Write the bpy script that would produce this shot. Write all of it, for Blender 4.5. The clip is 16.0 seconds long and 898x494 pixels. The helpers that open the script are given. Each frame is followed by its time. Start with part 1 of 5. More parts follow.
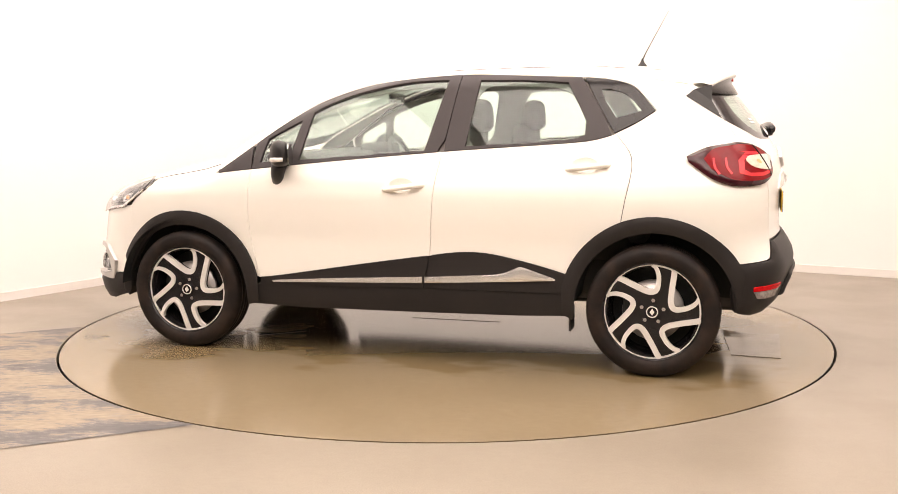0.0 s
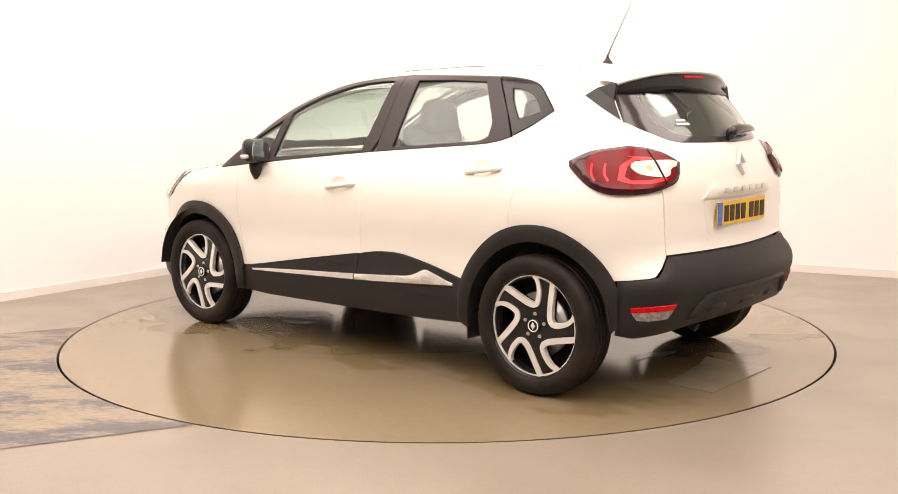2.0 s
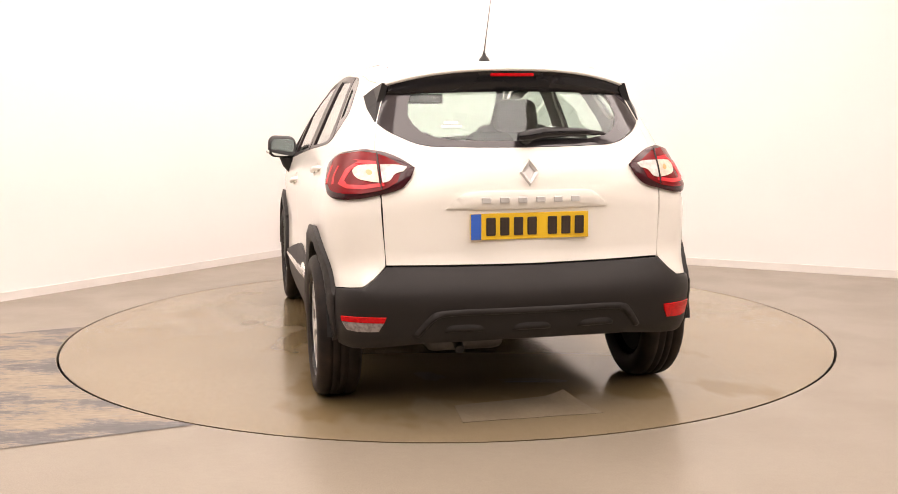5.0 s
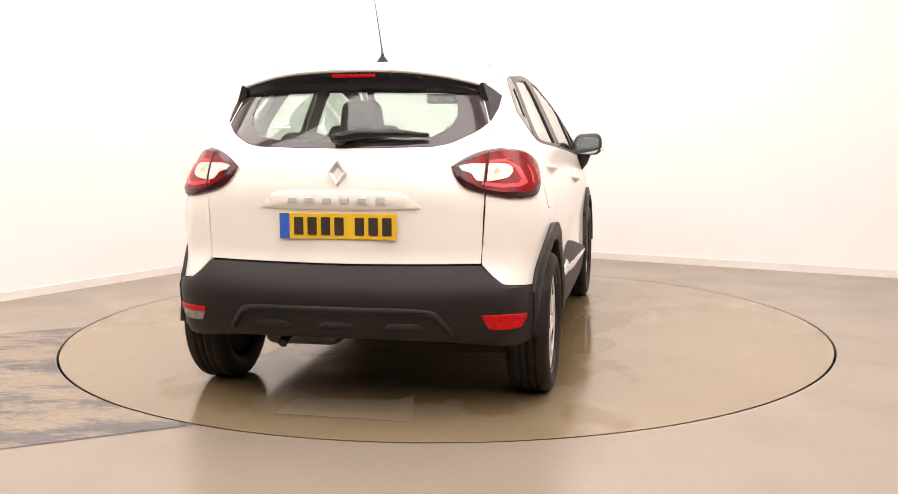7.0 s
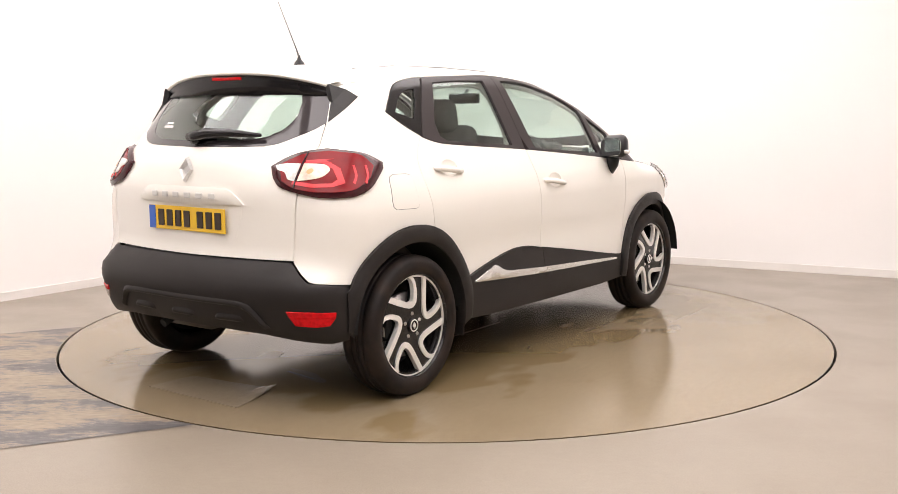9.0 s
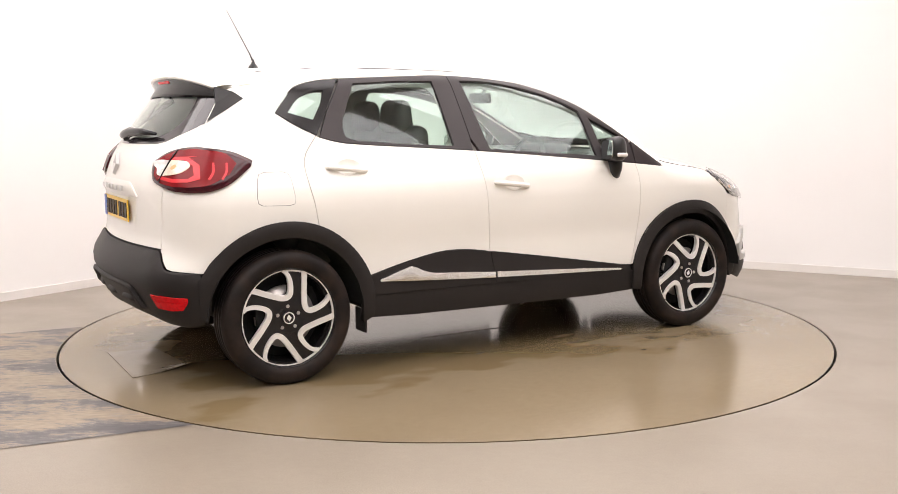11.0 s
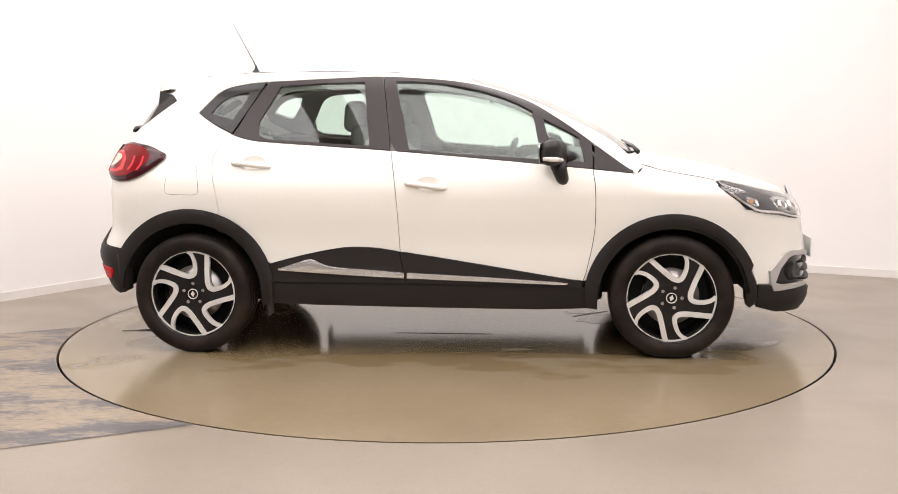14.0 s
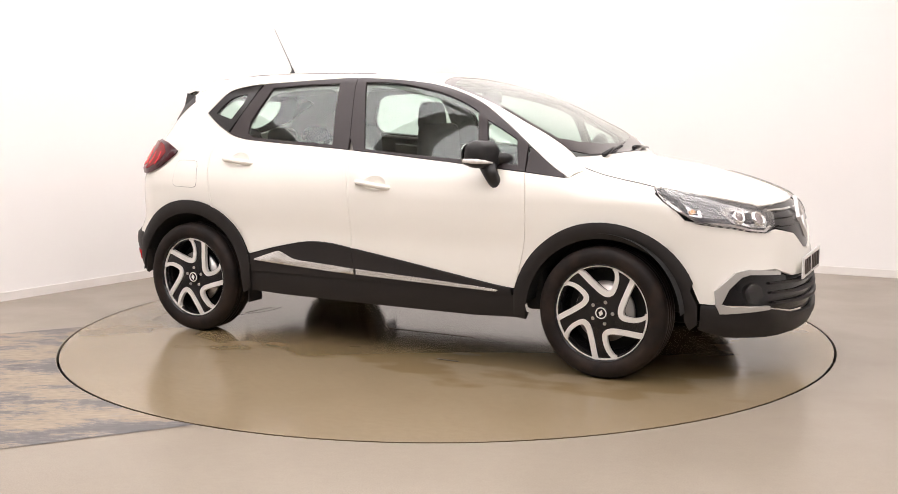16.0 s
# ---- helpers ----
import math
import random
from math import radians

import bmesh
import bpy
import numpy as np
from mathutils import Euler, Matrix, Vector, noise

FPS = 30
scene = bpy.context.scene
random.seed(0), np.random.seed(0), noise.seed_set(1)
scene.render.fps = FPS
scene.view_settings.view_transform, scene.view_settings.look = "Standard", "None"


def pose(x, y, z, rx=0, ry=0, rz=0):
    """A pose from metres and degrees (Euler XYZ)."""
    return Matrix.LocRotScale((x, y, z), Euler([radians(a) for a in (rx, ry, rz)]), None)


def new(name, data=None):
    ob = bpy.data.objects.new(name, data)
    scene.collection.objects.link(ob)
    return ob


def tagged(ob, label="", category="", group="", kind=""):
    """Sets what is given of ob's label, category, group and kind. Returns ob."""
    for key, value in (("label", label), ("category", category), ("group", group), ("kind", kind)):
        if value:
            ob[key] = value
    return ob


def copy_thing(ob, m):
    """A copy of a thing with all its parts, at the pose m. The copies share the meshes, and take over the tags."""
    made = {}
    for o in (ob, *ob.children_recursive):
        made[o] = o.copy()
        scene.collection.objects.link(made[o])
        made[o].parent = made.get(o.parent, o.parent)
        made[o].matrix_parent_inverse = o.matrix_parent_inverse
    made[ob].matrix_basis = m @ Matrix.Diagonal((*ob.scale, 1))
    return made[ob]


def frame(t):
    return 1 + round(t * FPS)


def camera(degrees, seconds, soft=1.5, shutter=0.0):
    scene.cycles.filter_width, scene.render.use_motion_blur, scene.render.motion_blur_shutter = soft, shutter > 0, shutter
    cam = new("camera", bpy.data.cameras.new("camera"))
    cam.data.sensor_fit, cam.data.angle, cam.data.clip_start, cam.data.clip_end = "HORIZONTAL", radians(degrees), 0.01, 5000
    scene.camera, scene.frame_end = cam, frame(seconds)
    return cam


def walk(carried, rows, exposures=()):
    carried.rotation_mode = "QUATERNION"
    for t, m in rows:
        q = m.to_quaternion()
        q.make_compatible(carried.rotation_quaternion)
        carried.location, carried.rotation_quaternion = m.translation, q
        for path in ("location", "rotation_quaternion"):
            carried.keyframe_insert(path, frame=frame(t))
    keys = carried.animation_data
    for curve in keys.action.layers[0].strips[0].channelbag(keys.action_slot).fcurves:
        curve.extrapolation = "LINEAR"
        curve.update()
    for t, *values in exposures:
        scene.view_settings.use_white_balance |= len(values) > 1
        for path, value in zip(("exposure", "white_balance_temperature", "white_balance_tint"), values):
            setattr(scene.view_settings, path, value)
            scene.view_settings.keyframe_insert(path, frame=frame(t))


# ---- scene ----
# ---- camera: on a tripod, it stands still ----
cam = camera(47.36, 16.0, soft=0.65)
view = pose(0, -6.207, 1.312, 90 - 7.51, 0, -0.16) @ pose(0, 0, 0, 0, 0, -0.37)
walk(cam, [(0, view), (16, view)], [(0, 0.15, 7520, 21), (3.5, -0.04, 7480, 22), (7, 0.01, 7080, 21), (9, -0.06, 6720, 18), (13.5, -0.10, 6610, 17), (16, -0.12, 6610, 17)])

# ---- world and light ----
world = bpy.data.worlds.new("world")
scene.world = world
world.use_nodes = True
world.node_tree.nodes["Background"].inputs[0].default_value = (0.9, 0.92, 1.0, 1)
world.node_tree.nodes["Background"].inputs[1].default_value = 0.2
LAMP_POWER = 4.15
LAMP_TINT = (1.0, 0.985, 0.965, 1)

# ---- materials ----
def material(name, base, rough=0.5, metal=0.0, vary=0.12, scale=6.0, fine=90.0, bump=0.0, coat=0.0, spec=0.5, second=None, emit=0.0):
    """A surface with two scales of variation in colour and gloss, and a fine relief."""
    m = bpy.data.materials.new(name)
    m.use_nodes = True
    nt = m.node_tree
    b = nt.nodes["Principled BSDF"]
    b.inputs["Metallic"].default_value = metal
    b.inputs["Coat Weight"].default_value = coat
    b.inputs["Coat Roughness"].default_value = 0.05
    b.inputs["Specular IOR Level"].default_value = spec
    co = nt.nodes.new("ShaderNodeTexCoord")
    big, small = nt.nodes.new("ShaderNodeTexNoise"), nt.nodes.new("ShaderNodeTexNoise")
    big.inputs["Scale"].default_value, small.inputs["Scale"].default_value = scale, fine
    big.inputs["Detail"].default_value = 5
    nt.links.new(co.outputs["Object"], big.inputs["Vector"])
    nt.links.new(co.outputs["Object"], small.inputs["Vector"])
    mix = nt.nodes.new("ShaderNodeMix")
    mix.data_type = "RGBA"
    other = second or tuple(c * (1 - vary * 2) for c in base)
    mix.inputs[6].default_value, mix.inputs[7].default_value = (*base, 1), (*other, 1)
    ramp = nt.nodes.new("ShaderNodeMapRange")
    ramp.inputs["From Min"].default_value, ramp.inputs["From Max"].default_value = 0.42, 0.72
    nt.links.new(big.outputs[0], ramp.inputs["Value"])
    nt.links.new(ramp.outputs[0], mix.inputs[0])
    nt.links.new(mix.outputs[2], b.inputs["Base Color"])
    gloss = nt.nodes.new("ShaderNodeMapRange")
    gloss.inputs["To Min"].default_value, gloss.inputs["To Max"].default_value = rough * 0.85, min(1.0, rough * 1.15)
    nt.links.new(small.outputs[0], gloss.inputs["Value"])
    nt.links.new(gloss.outputs[0], b.inputs["Roughness"])
    if bump:
        bp = nt.nodes.new("ShaderNodeBump")
        bp.inputs["Strength"].default_value, bp.inputs["Distance"].default_value = bump, 0.002
        nt.links.new(small.outputs[0], bp.inputs["Height"])
        nt.links.new(bp.outputs[0], b.inputs["Normal"])
    if emit:
        b.inputs["Emission Color"].default_value = (*base, 1)
        b.inputs["Emission Strength"].default_value = emit
    return m


def glass(name, tint, rough=0.0):
    m = bpy.data.materials.new(name)
    m.use_nodes = True
    b = m.node_tree.nodes["Principled BSDF"]
    b.inputs["Base Color"].default_value = (*tint, 1)
    b.inputs["Transmission Weight"].default_value = 1.0
    b.inputs["Roughness"].default_value = rough
    b.inputs["IOR"].default_value = 1.45
    return m


PAINT = material("cream_white_paint", (0.83, 0.80, 0.735), 0.32, vary=0.01, scale=1.5, coat=0.6)
BLACK = material("black_textured_plastic", (0.018, 0.0150, 0.0142), 0.5, vary=0.1, scale=3, fine=700, bump=0.12, spec=0.3)
DARK = material("dark_underside", (0.012, 0.012, 0.012), 0.8, vary=0.2)
GLOSS = material("gloss_black", (0.012, 0.011, 0.012), 0.16, vary=0.05, spec=0.4)
PILLAR = material("satin_black_trim", (0.024, 0.0170, 0.0180), 0.34, vary=0.05, spec=0.4)
CHROME = material("chrome", (0.86, 0.85, 0.83), 0.12, metal=1.0, vary=0.02)
SILVER = material("machined_silver", (0.88, 0.86, 0.83), 0.34, metal=0.35, vary=0.04, fine=300)
STEEL = material("brake_steel", (0.62, 0.60, 0.58), 0.35, metal=0.8, vary=0.2, second=(0.36, 0.30, 0.26))
STEEL_DARK = material("dull_exhaust_steel", (0.10, 0.095, 0.09), 0.5, metal=0.6, vary=0.3, second=(0.05, 0.04, 0.035))
RUBBER = material("tyre_rubber", (0.011, 0.0078, 0.007), 0.58, vary=0.2, scale=9, fine=400, bump=0.15, second=(0.028, 0.018, 0.013), spec=0.22)
RED = material("red_lamp_lens", (0.215, 0.003, 0.006), 0.20, vary=0.15, spec=0.28, second=(0.12, 0.002, 0.004))
BRIGHT_RED = material("bright_red_lens", (0.66, 0.004, 0.007), 0.22, vary=0.1, scale=60, second=(0.46, 0.003, 0.005), spec=0.25)
GUIDE = material("red_light_guide", (0.74, 0.030, 0.040), 0.25, vary=0.05)
SMOKED = material("smoked_red_lens", (0.045, 0.004, 0.008), 0.2, vary=0.1, coat=0.1)
CLEAR = material("clear_lamp_lens", (0.80, 0.76, 0.72), 0.12, vary=0.1, scale=40, coat=1.0, second=(0.52, 0.49, 0.47))
GREY_LENS = material("grey_lamp_lens", (0.30, 0.26, 0.25), 0.15, vary=0.2, scale=60, coat=0.6, second=(0.16, 0.13, 0.125))
BADGE = material("pale_satin_badge", (0.66, 0.65, 0.63), 0.30, metal=0.35, vary=0.04)
REFLECTOR = material("bright_lamp_reflector", (0.80, 0.80, 0.81), 0.16, metal=0.85, vary=0.15, scale=30, second=(0.42, 0.42, 0.43))
PALE_AMBER = material("pale_amber_lens", (0.82, 0.66, 0.54), 0.14, vary=0.12, scale=40, coat=0.8, second=(0.58, 0.46, 0.38))
SATIN_SILVER = material("satin_silver", (0.52, 0.505, 0.485), 0.32, metal=0.5, vary=0.05)
BRIGHT_TRIM = material("bright_trim_metal", (0.84, 0.83, 0.81), 0.24, metal=0.75, vary=0.04)
AMBER = material("amber_bulb", (0.80, 0.42, 0.20), 0.25, vary=0.05)
YELLOW = material("yellow_plate", (0.80, 0.50, 0.03), 0.30, vary=0.03)
BLUE = material("blue_plate_band", (0.03, 0.12, 0.50), 0.30, vary=0.03)
WHITEPLATE = material("white_plate", (0.75, 0.75, 0.73), 0.30, vary=0.03)
INK = material("dark_print", (0.035, 0.022, 0.015), 0.5, vary=0.02)
FABRIC = material("dark_seat_cloth", (0.085, 0.080, 0.076), 0.9, vary=0.15, fine=600, bump=0.3)
TRIM = material("grey_cabin_trim", (0.075, 0.072, 0.070), 0.6, vary=0.1)
LINER = material("pale_headlining", (0.25, 0.235, 0.215), 0.9, vary=0.05)
GLASS = glass("green_tinted_glass", (0.775, 0.905, 0.855))
LAMP_GREY = material("grey_lamp_reflector", (0.085, 0.085, 0.09), 0.25, metal=0.2, vary=0.03, scale=6, fine=12)
BORDER = material("printed_glass_border", (0.034, 0.029, 0.032), 0.10, vary=0.03, coat=0.35)
SATIN = material("satin_black_housing", (0.018, 0.017, 0.017), 0.35, vary=0.1, spec=0.4)
LAMPGLASS = glass("clear_cover", (0.97, 0.97, 0.97))
MIRROR = material("mirror_glass", (0.50, 0.54, 0.53), 0.02, metal=1.0, vary=0.0)

# ---- mesh helpers ----
def mesh_object(name, verts, faces, mat, parent=None, smooth=False, label=""):
    me = bpy.data.meshes.new(name)
    me.from_pydata([tuple(v) for v in verts], [], [tuple(f) for f in faces])
    me.materials.append(mat)
    if smooth:
        me.polygons.foreach_set("use_smooth", [True] * len(me.polygons))
    me.update()
    ob = new(name, me)
    ob.parent = parent
    return tagged(ob, label) if label else ob


def part(name, bm, mat, parent, label="", smooth=False):
    me = bpy.data.meshes.new(name)
    bmesh.ops.recalc_face_normals(bm, faces=bm.faces)
    bm.to_mesh(me)
    bm.free()
    me.materials.append(mat)
    if smooth:
        me.polygons.foreach_set("use_smooth", [True] * len(me.polygons))
    ob = new(name, me)
    ob.parent = parent
    return tagged(ob, label) if label else ob


def box(size, at, bevel=0.0, segments=2, turn=None, taper=None):
    """A bevelled box, as a bmesh. taper: scale of its top in x and y."""
    bm = bmesh.new()
    bmesh.ops.create_cube(bm, size=1)
    for v in bm.verts:
        if taper and v.co.z > 0:
            v.co.x *= taper[0]
            v.co.y *= taper[1]
        v.co = Vector((v.co.x * size[0], v.co.y * size[1], v.co.z * size[2]))
    if bevel:
        bmesh.ops.bevel(bm, geom=bm.edges[:], offset=bevel, segments=segments, affect="EDGES", profile=0.5)
    if turn:
        bm.transform(pose(0, 0, 0, *turn))
    bm.transform(Matrix.Translation(at))
    return bm


def lathe(profile, n=48, axis="y"):
    """A ring turned from (radius, along) pairs round an axis."""
    bm = bmesh.new()
    rings = []
    for r, a in profile:
        ring = []
        for i in range(n):
            c, s = math.cos(2 * math.pi * i / n) * r, math.sin(2 * math.pi * i / n) * r
            ring.append(bm.verts.new((c, a, s) if axis == "y" else (c, s, a)))
        rings.append(ring)
    for p, q in zip(rings, rings[1:]):
        for i in range(n):
            bm.faces.new((p[i], p[(i + 1) % n], q[(i + 1) % n], q[i]))
    return bm


def tube(points, radius, n=8):
    """A round bar along points."""
    bm = bmesh.new()
    rings = []
    pts = [Vector(p) for p in points]
    for i, p in enumerate(pts):
        way = (pts[min(i + 1, len(pts) - 1)] - pts[max(i - 1, 0)]).normalized()
        side = way.orthogonal().normalized() if i == 0 else (side - way * side.dot(way)).normalized()
        up = way.cross(side)
        r = radius[i] if isinstance(radius, (list, tuple)) else radius
        rings.append([bm.verts.new(p + (side * math.cos(a) + up * math.sin(a)) * r) for a in (2 * math.pi * k / n for k in range(n))])
    for p, q in zip(rings, rings[1:]):
        for i in range(n):
            bm.faces.new((p[i], p[(i + 1) % n], q[(i + 1) % n], q[i]))
    bm.faces.new(rings[0])
    bm.faces.new(rings[-1][::-1])
    return bm


# ---- the studio ----
RING = 2.242
CORNER = (-0.87, 4.09)
LEFT_END, RIGHT_END = (-7.36, -4.79), (6.60, 0.03)
BACK_LEFT, BACK_RIGHT = (-6.6, -9.5), (6.6, -9.5)
HIGH = 3.6
BEND = 1.3


def resin(name, light, dark, rough, wet, scale, dull=0.0, film=None):
    """Poured resin: cloudy colour, fine grit, scuffs, and gloss that comes and goes in patches."""
    m = bpy.data.materials.new(name)
    m.use_nodes = True
    nt = m.node_tree
    b = nt.nodes["Principled BSDF"]
    co = nt.nodes.new("ShaderNodeTexCoord")

    def noise_node(s, detail, stretch=(1, 1, 1)):
        mp = nt.nodes.new("ShaderNodeMapping")
        mp.inputs["Scale"].default_value = stretch
        n = nt.nodes.new("ShaderNodeTexNoise")
        n.inputs["Scale"].default_value, n.inputs["Detail"].default_value = s, detail
        nt.links.new(co.outputs["Object"], mp.inputs["Vector"])
        nt.links.new(mp.outputs[0], n.inputs["Vector"])
        return n

    def spread(node, a, b2, c, d):
        r = nt.nodes.new("ShaderNodeMapRange")
        for k, v in zip(("From Min", "From Max", "To Min", "To Max"), (a, b2, c, d)):
            r.inputs[k].default_value = v
        nt.links.new(node.outputs[0], r.inputs["Value"])
        return r

    def blend(fac, c0, c1, how="MIX"):
        x = nt.nodes.new("ShaderNodeMix")
        x.data_type, x.blend_type = "RGBA", how
        nt.links.new(fac.outputs[0], x.inputs[0])
        for k, c in ((6, c0), (7, c1)):
            if isinstance(c, tuple):
                x.inputs[k].default_value = (*c, 1)
            else:
                nt.links.new(c.outputs[2], x.inputs[k])
        return x
    cloud, grit, scuff = noise_node(scale, 6), noise_node(170, 3), noise_node(22, 3, (1.0, 1.8, 1.0))
    base = blend(spread(cloud, 0.38, 0.66, 0, 1), light, dark)
    base = blend(spread(scuff, 0.25, 0.80, 0, 0.42), base, tuple(c * 0.80 for c in dark))
    base = blend(spread(grit, 0.35, 0.75, 0, 0.42), base, tuple(min(1, c * 1.5) for c in light))
    patch = noise_node(scale * 1.7, 4)
    gloss = spread(patch, 0.40, 0.62, wet, rough)
    if film:
        # wet gloss and painted reflection tone in one ragged pool, half sizes in film
        def sums(how, p, q):
            n = nt.nodes.new("ShaderNodeMath")
            n.operation = how
            for k, v in enumerate((p, q)):
                if isinstance(v, float):
                    n.inputs[k].default_value = v
                else:
                    nt.links.new(v, n.inputs[k])
            return n.outputs[0]
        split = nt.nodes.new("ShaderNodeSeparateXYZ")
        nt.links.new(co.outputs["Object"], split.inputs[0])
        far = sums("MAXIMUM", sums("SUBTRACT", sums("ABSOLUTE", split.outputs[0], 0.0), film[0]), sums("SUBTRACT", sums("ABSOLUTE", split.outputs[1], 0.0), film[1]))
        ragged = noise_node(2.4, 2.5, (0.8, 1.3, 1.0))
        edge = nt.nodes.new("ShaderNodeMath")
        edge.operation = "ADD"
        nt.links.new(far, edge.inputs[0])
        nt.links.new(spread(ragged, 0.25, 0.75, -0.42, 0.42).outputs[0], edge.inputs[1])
        pool_and_reflection = spread(edge, -0.05, 0.10, 1.0, 0.0)
        # browner base stands in for the pale wall reflection the car cuts off
        base = blend(pool_and_reflection, base, (dark[0] * 0.95, dark[1] * 0.90, dark[2] * 0.76))
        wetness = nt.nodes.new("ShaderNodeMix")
        nt.links.new(pool_and_reflection.outputs[0], wetness.inputs[0])
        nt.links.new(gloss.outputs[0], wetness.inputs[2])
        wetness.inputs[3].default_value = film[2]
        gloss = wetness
        smooth_water = spread(pool_and_reflection, 0.0, 1.0, 0.05, 0.0)
    nt.links.new(base.outputs[2], b.inputs["Base Color"])
    nt.links.new(gloss.outputs[0], b.inputs["Roughness"])
    bp = nt.nodes.new("ShaderNodeBump")
    bp.inputs["Strength"].default_value, bp.inputs["Distance"].default_value = 0.05, 0.002
    if film:
        nt.links.new(smooth_water.outputs[0], bp.inputs["Strength"])
    nt.links.new(grit.outputs[0], bp.inputs["Height"])
    nt.links.new(bp.outputs[0], b.inputs["Normal"])
    b.inputs["Specular IOR Level"].default_value = 0.5 - dull
    return m


def scuffed_paint():
    """Dark floor paint worn through to the resin in long streaks."""
    m = bpy.data.materials.new("scuffed_dark_floor_paint")
    m.use_nodes = True
    nt = m.node_tree
    b = nt.nodes["Principled BSDF"]
    co = nt.nodes.new("ShaderNodeTexCoord")
    mp = nt.nodes.new("ShaderNodeMapping")
    mp.inputs["Rotation"].default_value = (0, 0, radians(-23))
    mp.inputs["Scale"].default_value = (0.62, 1.6, 1)
    nt.links.new(co.outputs["Object"], mp.inputs["Vector"])
    wear, grain = nt.nodes.new("ShaderNodeTexNoise"), nt.nodes.new("ShaderNodeTexNoise")
    wear.inputs["Scale"].default_value, wear.inputs["Detail"].default_value, wear.inputs["Roughness"].default_value = 2.7, 14, 0.76
    grain.inputs["Scale"].default_value, grain.inputs["Detail"].default_value = 30, 8
    for n in (wear, grain):
        nt.links.new(mp.outputs[0], n.inputs["Vector"])
    ramp = nt.nodes.new("ShaderNodeValToRGB")
    stops = ((0.0, (0.062, 0.057, 0.058)), (0.45, (0.092, 0.085, 0.087)), (0.492, (0.15, 0.135, 0.130)), (0.515, (0.245, 0.195, 0.142)), (0.60, (0.28, 0.220, 0.155)), (0.68, (0.21, 0.190, 0.175)), (1.0, (0.33, 0.28, 0.22)))
    while len(ramp.color_ramp.elements) < len(stops):
        ramp.color_ramp.elements.new(0.5)
    for e, (at, c) in zip(ramp.color_ramp.elements, stops):
        e.position, e.color = at, (*c, 1)
    nt.links.new(wear.outputs[0], ramp.inputs[0])
    mix = nt.nodes.new("ShaderNodeMix")
    mix.data_type, mix.blend_type = "RGBA", "OVERLAY"
    mix.inputs[0].default_value = 0.5
    nt.links.new(ramp.outputs[0], mix.inputs[6])
    nt.links.new(grain.outputs[0], mix.inputs[7])
    nt.links.new(mix.outputs[2], b.inputs["Base Color"])
    b.inputs["Roughness"].default_value = 0.42
    return m


FLOOR = resin("tan_resin_floor", (0.254, 0.216, 0.171), (0.231, 0.195, 0.153), 0.36, 0.28, 1.1)
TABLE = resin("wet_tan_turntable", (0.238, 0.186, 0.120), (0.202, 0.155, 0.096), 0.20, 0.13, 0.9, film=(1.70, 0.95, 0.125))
WALL = material("white_studio_wall", (0.87, 0.85, 0.83), 0.75, vary=0.01, scale=1.2, fine=200, bump=0.03)
BACK = material("dark_grey_back_wall", (0.16, 0.155, 0.15), 0.8, vary=0.1, scale=1.2, fine=200, bump=0.03)
SKIRT = material("white_skirting", (0.80, 0.765, 0.73), 0.45, vary=0.02)
STRIP = scuffed_paint()


